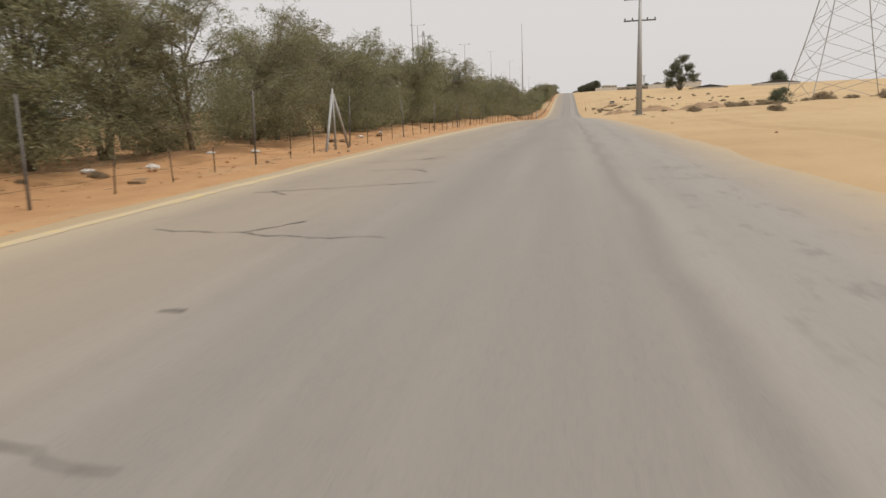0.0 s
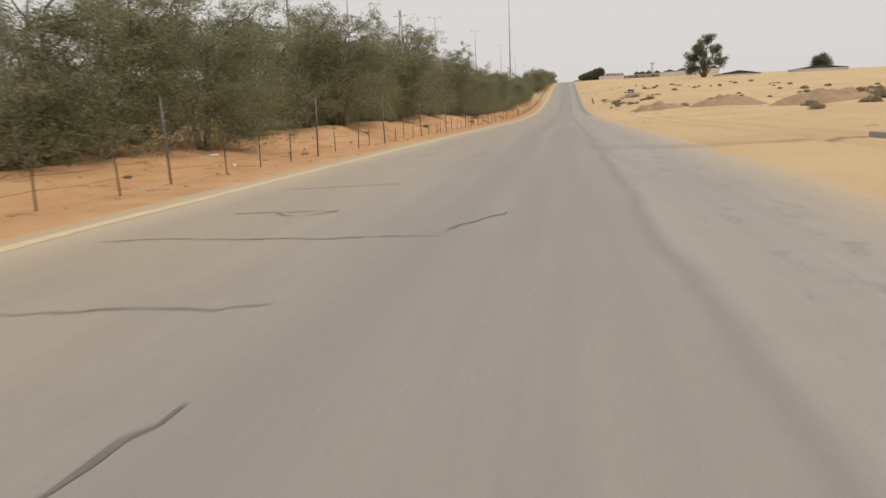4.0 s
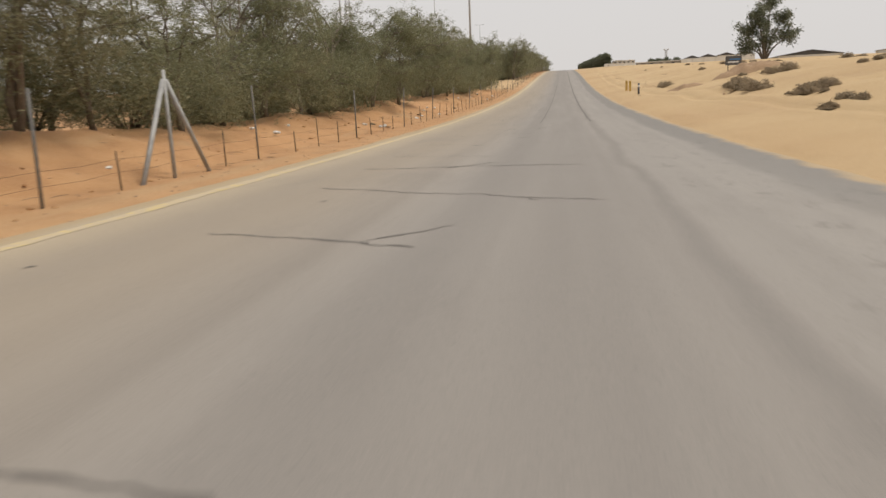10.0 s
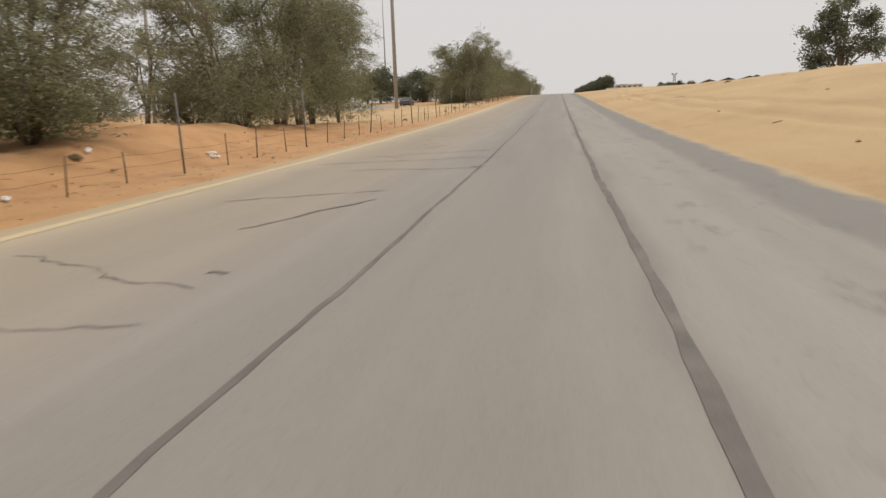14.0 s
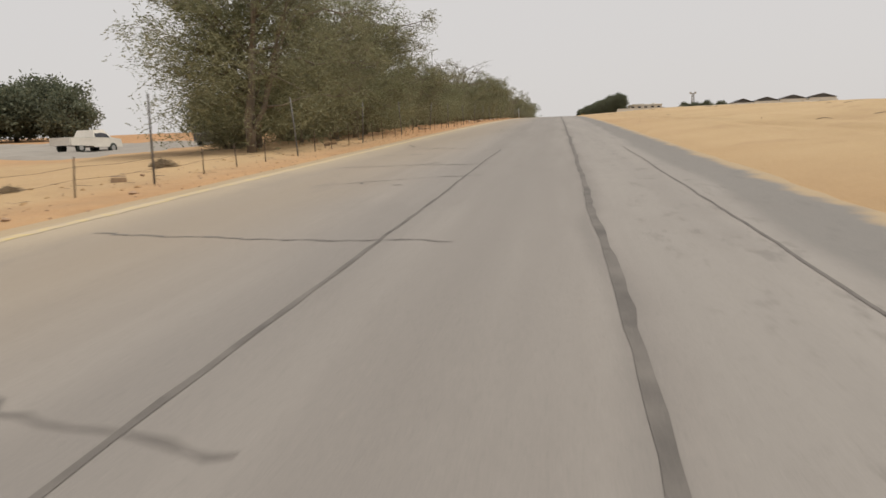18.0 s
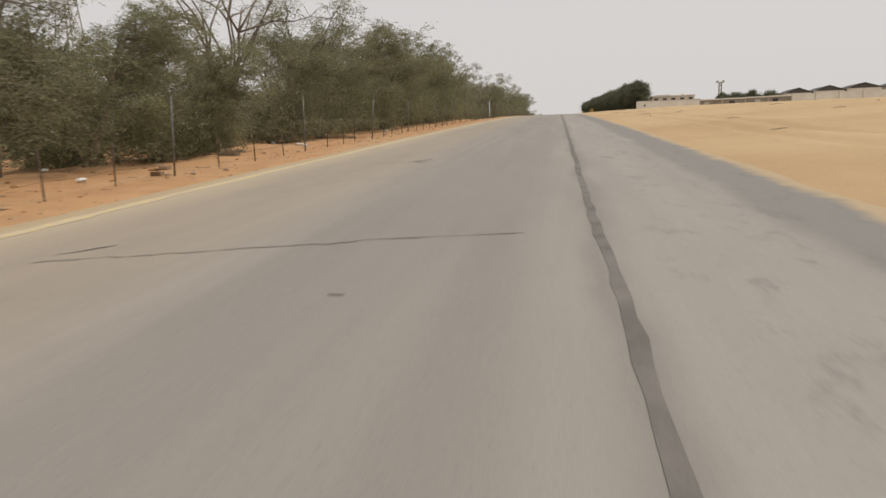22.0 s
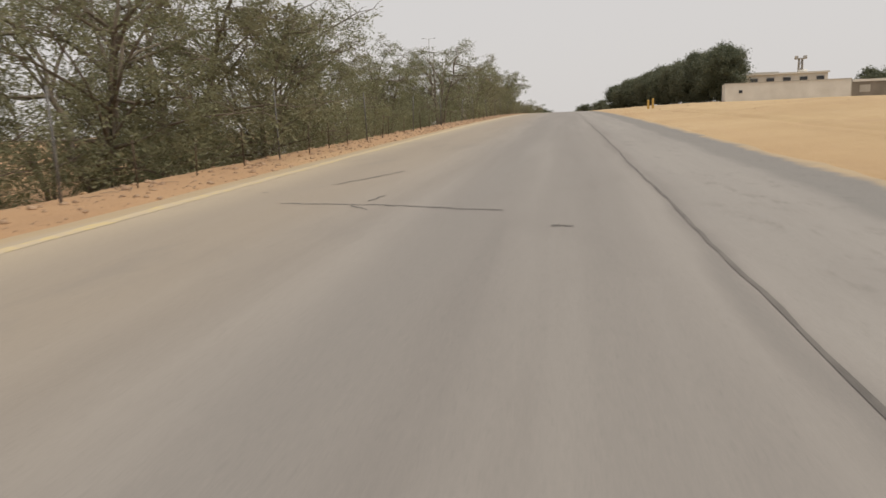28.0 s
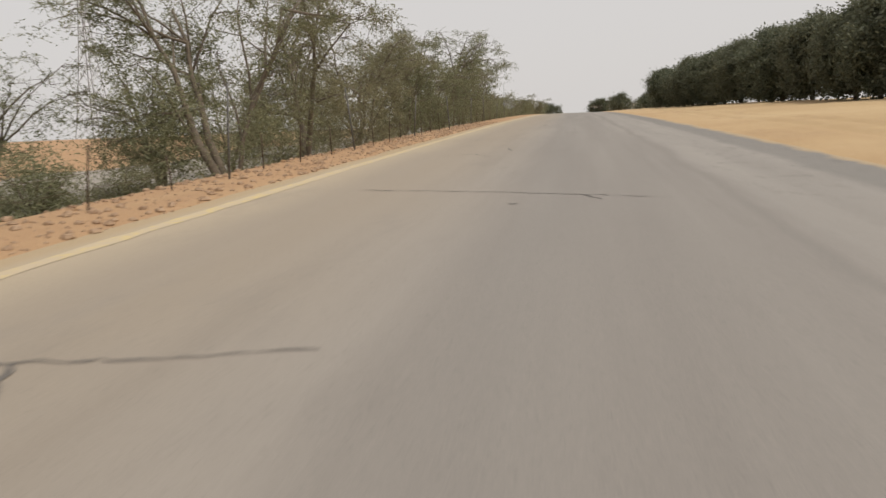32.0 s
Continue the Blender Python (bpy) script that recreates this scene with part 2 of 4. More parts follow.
MARKER = surface("yellow marker paint", (0.45, 0.28, 0.06), (0.58, 0.38, 0.11), 9, 0.8)
PLASTIC = surface("white plastic litter", (0.55, 0.53, 0.50), (0.80, 0.78, 0.75), 15, 0.6)
CARD = surface("brown cardboard", (0.20, 0.13, 0.08), (0.34, 0.24, 0.15), 15, 0.9)
BLUE = surface("faded blue paint", (0.03, 0.12, 0.28), (0.06, 0.2, 0.4), 3, 0.6)
STONE = surface("tan stone", (0.29, 0.185, 0.115), (0.48, 0.34, 0.225), 9, 0.95, fine=40)


# ================= mesh helpers =================
class Geo:
    """Collects simple solids into one mesh."""

    def __init__(self):
        self.v, self.f = [], []

    def add(self, verts, faces):
        k = len(self.v)
        self.v += [tuple(p) for p in verts]
        self.f += [tuple(i + k for i in f) for f in faces]
        return self

    def box(self, a, b, m=None):
        (x0, y0, z0), (x1, y1, z1) = a, b
        v = [Vector(p) for p in ((x0, y0, z0), (x1, y0, z0), (x1, y1, z0), (x0, y1, z0),
                                 (x0, y0, z1), (x1, y0, z1), (x1, y1, z1), (x0, y1, z1))]
        if m:
            v = [m @ p for p in v]
        return self.add(v, [(3, 2, 1, 0), (4, 5, 6, 7), (0, 1, 5, 4), (1, 2, 6, 5), (2, 3, 7, 6), (3, 0, 4, 7)])

    def tube(self, pts, radii, n=8, closed=False, squash=1.0):
        pts = [Vector(p) for p in pts]
        if isinstance(radii, (int, float)):
            radii = [radii] * len(pts)
        rings, last = [], len(pts) - 1
        up = Vector((0.31, 0.17, 0.93))
        for i, (p, r) in enumerate(zip(pts, radii)):
            a, b = (pts[i - 1], pts[(i + 1) % len(pts)]) if closed else (pts[max(i - 1, 0)], pts[min(i + 1, last)])
            d = (b - a).normalized()
            s = d.cross(up)
            s = (s if s.length > 1e-4 else d.cross(Vector((1, 0, 0)))).normalized()
            t = s.cross(d).normalized()
            rings.append([p + (s * math.cos(2 * math.pi * k / n) + t * math.sin(2 * math.pi * k / n) * squash) * r for k in range(n)])
        v = [q for ring in rings for q in ring]
        f = []
        for i in range(len(pts) if closed else last):
            j = (i + 1) % len(pts)
            f += [(i * n + k, i * n + (k + 1) % n, j * n + (k + 1) % n, j * n + k) for k in range(n)]
        if not closed:
            f += [tuple(reversed(range(n))), tuple(last * n + k for k in range(n))]
        return self.add(v, f)

    def rock(self, centre, size, rnd, n=7):
        m = 4
        v, f = [], []
        for i in range(m + 1):
            a = math.pi * i / m
            for k in range(n):
                b = 2 * math.pi * k / n
                j = 1 + rnd.uniform(-0.22, 0.22)
                v.append((centre[0] + size[0] * math.sin(a) * math.cos(b) * j, centre[1] + size[1] * math.sin(a) * math.sin(b) * j,
                          centre[2] + size[2] * math.cos(a) * j))
        for i in range(m):
            f += [(i * n + k, (i + 1) * n + k, (i + 1) * n + (k + 1) % n, i * n + (k + 1) % n) for k in range(n)]
        return self.add(v, f)

    def data(self, name, material, smooth=False, shift=(0, 0, 0), m=None):
        me = bpy.data.meshes.new(name)
        v = self.v
        if m:
            v = [m @ Vector(p) for p in v]
        v = [(p[0] - shift[0], p[1] - shift[1], p[2] - shift[2]) for p in v]
        me.from_pydata(v, [], self.f)
        me.materials.append(material)
        if smooth:
            me.polygons.foreach_set("use_smooth", [True] * len(me.polygons))
        me.update()
        return me


def part(name, geo, material, parent=None, label="", smooth=False, shift=(0, 0, 0), m=None):
    ob = new(name, geo.data(name, material, smooth, shift, m))
    ob.parent = parent
    return tagged(ob, label) if label else ob


def thing(name, at, label, category, group="", kind="", rz=0.0):
    ob = new(name)
    ob.empty_display_size = 0.2
    ob.matrix_basis = pose(*at, 0, 0, rz)
    return tagged(ob, label, category, group, kind)


def smooth01(a, b, x):
    t = min(1.0, max(0.0, (x - a) / (b - a)))
    return t * t * (3 - 2 * t)


# ================= ground and road =================
def bank(y):
    """Height of the ground behind the fence: a sandy bank, level by the open lot, then falling away."""
    return float(np.interp(y, (0, 70, 120, 270, 300, 345, 470, 500, 700), (0.25, 0.3, 0.8, 0.8, 0.0, 0.0, 0.1, -1.3, -1.5)))


def dune(y):
    """Height over the road of the open sand on the other side: it bridges the dip that the road dives through."""
    if y < 150:
        return 0.3
    if y < 380:
        k = (y - 150) / 230
        return 0.9 * (fall(150) + (fall(380) - fall(150)) * k - fall(y)) + 0.3 + 0.3 * k
    return float(np.interp(y, (380, 440, 520, 600, 1000), (0.6, 0.75, 0.45, 0.5, 0.3)))


def ground_z(x, y):
    z = fall(y)
    n1 = noise.noise((x * 0.11, y * 0.11, 3.0))
    n2 = noise.noise((x * 0.55, y * 0.55, 7.0))
    n3 = noise.noise((x * 0.9, y * 0.35, 11.0)) + 0.5 * noise.noise((x * 2.6, y * 1.3, 13.0))
    if x < -6.5:
        b = bank(y)
        z += -0.05 + 0.085 * smooth01(-6.5, -7.3, x) + 0.02 * n3
        z += smooth01(-8.8, -12.0, x) * (b + (0.15 + 0.4 * abs(b)) * n1) + 0.13 * n2 * smooth01(-8.4, -10.0, x) + 0.16 * max(0.0, b) * noise.noise((x * 1.1, y * 1.3, 17.0)) * smooth01(-8.7, -9.8, x) + 0.10 * max(0.0, b) * smooth01(0.05, 0.2, n2) * smooth01(-8.6, -9.6, x)
        z -= 0.5 * smooth01(-18, -26, x) + 0.2 * smooth01(-9, -22, x) * smooth01(292, 312, y) * smooth01(470, 400, y)
    elif x > 2.9:
        s = smooth01(3.8, 16.0, x)
        z += -0.05 + 0.095 * smooth01(2.9, 4.6, x) + 0.022 * n3
        for rut in (7.0, 8.5, 12.5, 14.0):              # wheel ruts in the sand
            d = x - rut - 0.6 * math.sin(y * 0.04) - 0.5 * n1
            z += 0.05 * math.exp(-((abs(d) - 0.5) / 0.22) ** 2) - 0.075 * math.exp(-(d / 0.28) ** 2)
        z += min(1.0, max(0.0, (x - 3.8) / 14)) * dune(y) + s * (0.25 if y < 330 else 0.12) * n1 + 0.09 * n2 * smooth01(4.5, 12.0, x)
        z += (0.7 + 0.5 * n1) * smooth01(10, 40, x) * smooth01(200, 110, y)
    else:
        z -= 0.06
    return z


def spread(stops):
    out = []
    for a, b, step in stops:
        out += list(np.arange(a, b - 1e-6, step))
    return out + [stops[-1][1]]


def ground():
    xs = spread([(-1500, -300, 200), (-300, -60, 30), (-60, -24, 4), (-24, -14, 0.8), (-14, -8, 0.3), (-8, -6, 0.14), (-6, 2.8, 1.8), (2.8, 5.0, 0.16), (5.0, 9, 0.25),
                 (9, 30, 0.8), (30, 60, 2.5), (60, 100, 5), (100, 300, 25), (300, 1500, 200)])
    ys = spread([(-60, -4, 8), (-4, 640, 0.7), (640, 760, 3), (760, 1240, 24), (1240, 4840, 400)])
    g = Geo()
    v = [(x, y, ground_z(x, y)) for y in ys for x in xs]
    n = len(xs)
    g.add(v, [(j * n + i, j * n + i + 1, (j + 1) * n + i + 1, (j + 1) * n + i) for j in range(len(ys) - 1) for i in range(n - 1)])
    return tagged(part("ground", g, SAND, smooth=True), "orange and pale desert sand beside the road", "ground", kind="structure")


ROAD_L, ROAD_R = -7.2, 4.3


def road():
    ys = spread([(-60, 0, 6), (0, 640, 0.8), (640, 1240, 12)])
    across = [0.0, 0.006, *np.linspace(0.02, 0.98, 15), 0.994, 1.0]
    g, n = Geo(), 19
    v = []
    for y in ys:
        a = ROAD_L + 0.10 * noise.noise((0.4 * y, 1.0, 0)) + 0.06 * noise.noise((1.7 * y, 5.0, 0))
        b = ROAD_R + 0.22 * noise.noise((0.23 * y, 9.0, 0)) + 0.12 * noise.noise((1.3 * y, 2.0, 0))
        for k, s in enumerate(across):
            v.append((a + (b - a) * s, y, fall(y) + 0.03 * math.sin(math.pi * s) - (0.12 if k in (0, n - 1) else 0.0)))
    g.add(v, [(j * n + i, j * n + i + 1, (j + 1) * n + i + 1, (j + 1) * n + i) for j in range(len(ys) - 1) for i in range(n - 1)])
    return tagged(part("road", g, ROAD, smooth=True), "worn grey asphalt road with sand-blown edges", "road", kind="structure")


def road_z(x, y):
    s = (x - ROAD_L) / (ROAD_R - ROAD_L)
    return fall(y) + 0.03 * math.sin(math.pi * min(1, max(0, s)))


def ribbon(pts, width, lift, rnd, wobble=0.3):
    """A thin, slightly raised strip of uneven width that follows the road."""
    g, v = Geo(), []
    for i, (x, y) in enumerate(pts):
        a, b = pts[max(i - 1, 0)], pts[min(i + 1, len(pts) - 1)]
        d = Vector((b[0] - a[0], b[1] - a[1])).normalized()
        w = width * (1 + rnd.uniform(-wobble, wobble)) * (0.35 if i in (0, len(pts) - 1) else 1)
        for s in (-0.5, 0.5):
            px, py = x - d.y * w * s, y + d.x * w * s
            v.append((px, py, road_z(px, py) + lift))
    g.add(v, [(2 * i, 2 * i + 2, 2 * i + 3, 2 * i + 1) for i in range(len(pts) - 1)])
    return g


GROUND, ROADWAY = ground(), road()
rnd = random.Random(4)
part("edge_line", ribbon([(-6.36 + 0.05 * noise.noise((y * 0.3, 0, 4)), y) for y in spread([(-20, 640, 0.4), (640, 900, 4)])], 0.25, 0.004, rnd, 0.22),
     YELLOW, ROADWAY, "worn yellow edge line", True)


def seams():
    """Sealed cracks across and along the roadway."""
    rnd = random.Random(11)
    rows, y = [], 3.0
    while y < 600:
        a = -5.7 + 1.4 * rnd.random()
        rows.append((y, a, min(0.4, a + rnd.uniform(1.2, 5.0))))
        y += rnd.uniform(1.6, 5.0) if y < 345 else rnd.uniform(6, 16)
    for y, a, b in rows:
        pts, x, yy = [], a, y
        drift = rnd.uniform(-0.05, 0.05)
        while x < b:
            pts.append((x, yy))
            x += rnd.uniform(0.05, 0.2)
            yy += rnd.gauss(0, 0.035) + drift
        part("tar_seam", ribbon(pts, rnd.uniform(0.022, 0.045), 0.004, rnd, 0.8), TAR, ROADWAY)
        if rnd.random() < 0.6:                         # a fork
            fx, fy = pts[rnd.randint(3, len(pts) - 4)]
            fork, side = [], rnd.choice((-1, 1))
            for _ in range(rnd.randint(5, 9)):
                fork.append((fx, fy))
                fx, fy = fx + rnd.uniform(0.02, 0.12), fy + side * rnd.uniform(0.06, 0.16)
            part("tar_seam", ribbon(fork, 0.035, 0.0045, rnd, 0.8), TAR, ROADWAY)
    for _ in range(60):
        y0 = 596 * rnd.random()
        x0, n, dx = rnd.uniform(-5.2, -1.2), rnd.randint(4, 13), rnd.uniform(-0.05, 0.1)
        pts, x, y = [], x0, y0
        for _ in range(n):
            pts.append((x, y))
            x, y = x + dx + rnd.uniform(-0.06, 0.06), y + rnd.uniform(0.12, 0.24)
        part("tar_seam", ribbon(pts, 0.05, 0.005, rnd, 0.7), TAR, ROADWAY)
    for x0, a, b, w in ((0.68, 215, 345, 0.09), (0.68, 345, 492, 0.10), (0.68, 492, 530, 0.04), (-1.55, 215, 345, 0.05), (2.2, 290, 345, 0.035)):
        pts, y = [], a
        while y < b:
            pts.append((x0 + 0.06 * noise.noise((y * 0.25, x0, 2.0)) + 0.025 * noise.noise((y * 1.9, x0, 5.0)), y))
            y += 0.4
        part("tar_seam", ribbon(pts, w, 0.004, rnd, 0.25), TAR, ROADWAY)
    for _ in range(70):
        x, y, r = rnd.uniform(-5.4, -0.6), 600 * rnd.random(), 0.05 + 0.13 * rnd.random() ** 2
        pts = [(x + r * 2.2 * k / 6 - r, y + rnd.uniform(-0.03, 0.03)) for k in range(7)]
        part("tar_patch", ribbon(pts, r * 0.8, 0.005, rnd, 0.5), TAR, ROADWAY)


seams()


# ================= trees =================
def leaf_mesh(name, centres, spreads, count, size, rnd_seed, material, slim=0.36, per=10, reach=0.0):
    """Leaflets set along short drooping fronds round the given centres; reach: the length of a frond."""
    rs = np.random.RandomState(rnd_seed)
    c, s = np.array(centres), np.array(spreads)
    per = per if reach else 1
    fronds = count // per
    pick = rs.randint(0, len(c), fronds)
    p = c[pick] + rs.normal(0, 1, (fronds, 3)) * s[pick]
    run = rs.normal(0, 1, (fronds, 3))
    run[:, 2] = run[:, 2] * 0.35 - 0.15
    run /= np.linalg.norm(run, axis=1)[:, None]
    u = np.tile(np.linspace(-0.5, 0.5, per), fronds)[:, None]
    count = fronds * per
    p, run = np.repeat(p, per, 0), np.repeat(run, per, 0)
    p = p + run * u * reach * np.repeat(rs.uniform(0.6, 1.3, (fronds, 1)), per, 0)
    p[:, 2:] -= (u + 0.5) ** 2 * reach * 0.35
    d = rs.normal(0, 1, (count, 3))
    d[:, 2] *= 0.6
    d /= np.linalg.norm(d, axis=1)[:, None]
    if reach:
        d = d * 0.8 + run
        d /= np.linalg.norm(d, axis=1)[:, None]
    e = np.cross(d, rs.normal(0, 1, (count, 3)))
    e /= np.linalg.norm(e, axis=1)[:, None]
    length = size * rs.uniform(0.6, 1.5, (count, 1))
    a = d * length
    b = e * length * slim * 0.5
    v = np.stack([p, p + a * 0.5 + b, p + a, p + a * 0.5 - b], 1).reshape(-1, 3)
    v[:, 2] = np.maximum(v[:, 2], 0.08)
    me = bpy.data.meshes.new(name)
    me.from_pydata(v.tolist(), [], np.arange(count * 4).reshape(-1, 4).tolist())
    me.materials.append(material)
    me.update()
    return me


def acacia(seed, height, radius, count, size, sparse=0.0, name="acacia_tree", label="dusty olive-green acacia tree with a feathery crown in the sand"):
    """A many-stemmed thorn tree: stems, limbs, feathery crown that hangs low."""
    rnd = random.Random(seed)
    trunk, limbs, centres, spreads = Geo(), Geo(), [], []
    for k in range(rnd.choice((2, 3, 3, 4))):
        a = rnd.uniform(0, 2 * math.pi)
        lean = rnd.uniform(0.1, 0.4)
        pts, r = [Vector((0.12 * math.cos(a), 0.12 * math.sin(a), -0.15))], rnd.uniform(0.09, 0.15)
        top = height * rnd.uniform(0.5, 0.75)
        for i in range(1, 7):
            t = i / 6
            pts.append(Vector((math.cos(a) * lean * top * t + rnd.uniform(-0.12, 0.12), math.sin(a) * lean * top * t + rnd.uniform(-0.12, 0.12), top * t)))
        trunk.tube(pts, [r * (1 - 0.75 * i / 6) for i in range(7)], 7)
        for j in range(9):
            i = rnd.randint(2, 6)
            base = pts[i]
            b = a + rnd.uniform(-1.7, 1.7)
            reach = radius * rnd.uniform(0.45, 1.0)
            rise = rnd.uniform(-0.15, 0.75) * (height - base.z)
            lp = [base]
            for q in range(1, 6):
                t = q / 5
                lp.append(base + Vector((math.cos(b) * reach * t, math.sin(b) * reach * t, rise * math.sin(t * 1.6))) + Vector([rnd.uniform(-0.1, 0.1) for _ in range(3)]))
            limbs.tube(lp, [0.045 * (1 - 0.85 * q / 5) for q in range(6)], 5)
            for q in range(2, 6):
                for _ in range(3):
                    o = Vector((rnd.gauss(0, 0.42), rnd.gauss(0, 0.42), rnd.gauss(0.05, 0.30)))
                    tip = lp[q] + o
                    limbs.tube([lp[q], lp[q] + o * 0.5 + Vector((0, 0, 0.06)), tip], [0.012, 0.008, 0.003], 4)
                    if rnd.random() > sparse:
                        centres.append(tip)
                        f = rnd.uniform(0.10, 0.24)
                        spreads.append((f, f, f * 0.55))
    for _ in range(int(130 * (1 - sparse))):           # low skirt
        a, d = rnd.uniform(0, 2 * math.pi), radius * math.sqrt(rnd.uniform(0.15, 1.0)) * 0.85
        centres.append(Vector((math.cos(a) * d, math.sin(a) * d, rnd.uniform(0.09, 0.45) * height)))
        spreads.append((0.42, 0.42, 0.34))
    ob = thing(name, (0, 0, -500), label, "tree", "trees along the fence")
    part("trunk", trunk, BARK, ob, "", True)
    part("branchwork", limbs, BARK, ob, "", True)
    crown = new("crown", leaf_mesh("crown", [tuple(c) for c in centres], spreads, count, size, seed, LEAF, 0.32, 10, 0.55))
    crown.parent = ob
    return ob


def plant(kinds, spots, seed):
    rnd = random.Random(seed)
    used = set()
    for x, y, s in spots:
        k = rnd.randrange(len(kinds))
        m = pose(x, y, ground_z(x, y) - 0.05, 0, 0, rnd.uniform(0, 360))
        if k not in used:
            used.add(k)
            ob = kinds[k]
            ob.matrix_basis = m
        else:
            ob = copy_thing(kinds[k], m)
        ob.scale = (s, s, s * rnd.uniform(0.92, 1.08))
    for k, ob in enumerate(kinds):
        if k not in used:
            for o in (*ob.children_recursive, ob):
                bpy.data.objects.remove(o)


near = [acacia(31, 6.6, 3.2, 52000, 0.085, 0.12), acacia(32, 7.6, 3.3, 52000, 0.085, 0.1), acacia(33, 6.9, 3.1, 54000, 0.085, 0.05), acacia(35, 7.2, 3.4, 56000, 0.085), acacia(36, 7.9, 3.2, 50000, 0.085, 0.1)]
airy = [acacia(34, 7.4, 3.1, 36000, 0.09, 0.35), acacia(37, 7.9, 3.6, 34000, 0.09, 0.38), acacia(38, 6.8, 3.2, 44000, 0.09, 0.2)]
far = [acacia(41, 6.9, 3.1, 24000, 0.11), acacia(42, 7.6, 3.3, 24000, 0.11, 0.1), acacia(43, 7.6, 3.1, 14000, 0.10, 0.4), acacia(44, 6.8, 3.3, 24000, 0.11)]
rnd = random.Random(8)
spots, back, y = [], [], 1.5
while y < 640:
    if not (295 < y < 346 or 258 < y < 294 or 232 < y < 239):
        s = rnd.choice((0.86, 0.92, 0.97, 1.02, 1.08)) * (0.86 if y < 300 else 1.32 if y < 368 else 1.0 if y < 377 else 0.86 if y < 396 else 0.82 if y < 428 else 1.02 if y < 474 else 0.84 if y < 492 else 1.0 if y < 505 else 1.15 if y < 526 else 0.85 if y < 556 else 1.2)
        spots.append((-12.4 + rnd.uniform(-0.8, 0.8), y, s))
    y += rnd.uniform(3.4, 4.8) * (0.85 if y < 300 else 0.9 if y < 388 else 0.78 if y < 470 else 1.25 if y < 530 else 1.7)
spots += [(-12.2, 261.5, 0.95), (-12.9, 265.0, 1.0), (-12.4, 268.5, 0.9), (-12.6, 279.5, 1.0), (-12.2, 283.5, 1.1), (-12.8, 287.5, 1.1), (-13.4, 291.0, 1.0)]
y = 6.0
while y < 780:
    if not (290 < y < 358 or 228 < y < 246):
        back.append((rnd.uniform(-19.5, -16.5) if y < 640 else rnd.uniform(-14, -11), y, rnd.uniform(0.6, 0.85)))
    y += rnd.uniform(5.5, 8.0)
plant(near, [q for q in spots if q[1] < 505 and not 491 < q[1] < 501 and not 413 < q[1] < 420], 3)
plant(airy, [q for q in spots if 505 <= q[1] < 545 or q[1] > 600] + [(-12.2, 577, 1.1), (-12.6, 585, 1.15), (-13.0, 594, 1.1)], 6)
plant([acacia(40, 7.4, 3.9, 46000, 0.09, 0.25)], [(-11.6, 553.8, 1.25)], 8)
plant([acacia(39, 8.6, 3.8, 6000, 0.08, 0.75, name="bare_tree", label="almost leafless grey acacia tree above the thicket")], [(-12.8, 417, 1.05), (-12.1, 496, 1.1)], 7)
plant(far, back, 4)


def shrub(seed, height, radius):
    rnd = random.Random(seed)
    stems, centres = Geo(), []
    for _ in range(16):
        a, d = rnd.uniform(0, 6.3), radius * rnd.uniform(0.4, 1.0)
        tip = Vector((math.cos(a) * d, math.sin(a) * d, height * rnd.uniform(0.35, 1.0)))
        stems.tube([(0, 0, -0.1), tuple(tip * 0.5 + Vector((0, 0, 0.15))), tuple(tip)], [0.03, 0.018, 0.006], 5)
        for _ in range(5):
            centres.append((tip.x * rnd.uniform(0.4, 1.05), tip.y * rnd.uniform(0.4, 1.05), max(0.12, tip.z * rnd.uniform(0.15, 1.05))))
    ob = thing("thorn_shrub", (0, 0, -450), "low dusty olive thorn shrub under the acacia trees", "shrub", "shrubs under the trees")
    part("stem_clump", stems, BARK, ob, "", True)
    leaves = new("foliage", leaf_mesh("foliage", centres, [(0.28, 0.28, 0.22)] * len(centres), 14000, 0.075, seed, LEAF, 0.32, 10, 0.4))
    leaves.parent = ob
    return ob


rnd = random.Random(19)
spots, y = [], 4.0
while y < 600:
    if not 284 < y < 350:
        spots.append((-13.6 + rnd.uniform(-2.2, 1.8), y, rnd.uniform(0.8, 1.25)))
    y += rnd.uniform(2.6, 4.6) * (1 if y < 572 else 3.0)
plant([shrub(71, 2.0, 1.6), shrub(72, 2.4, 1.8), shrub(73, 1.6, 1.5)], spots, 5)


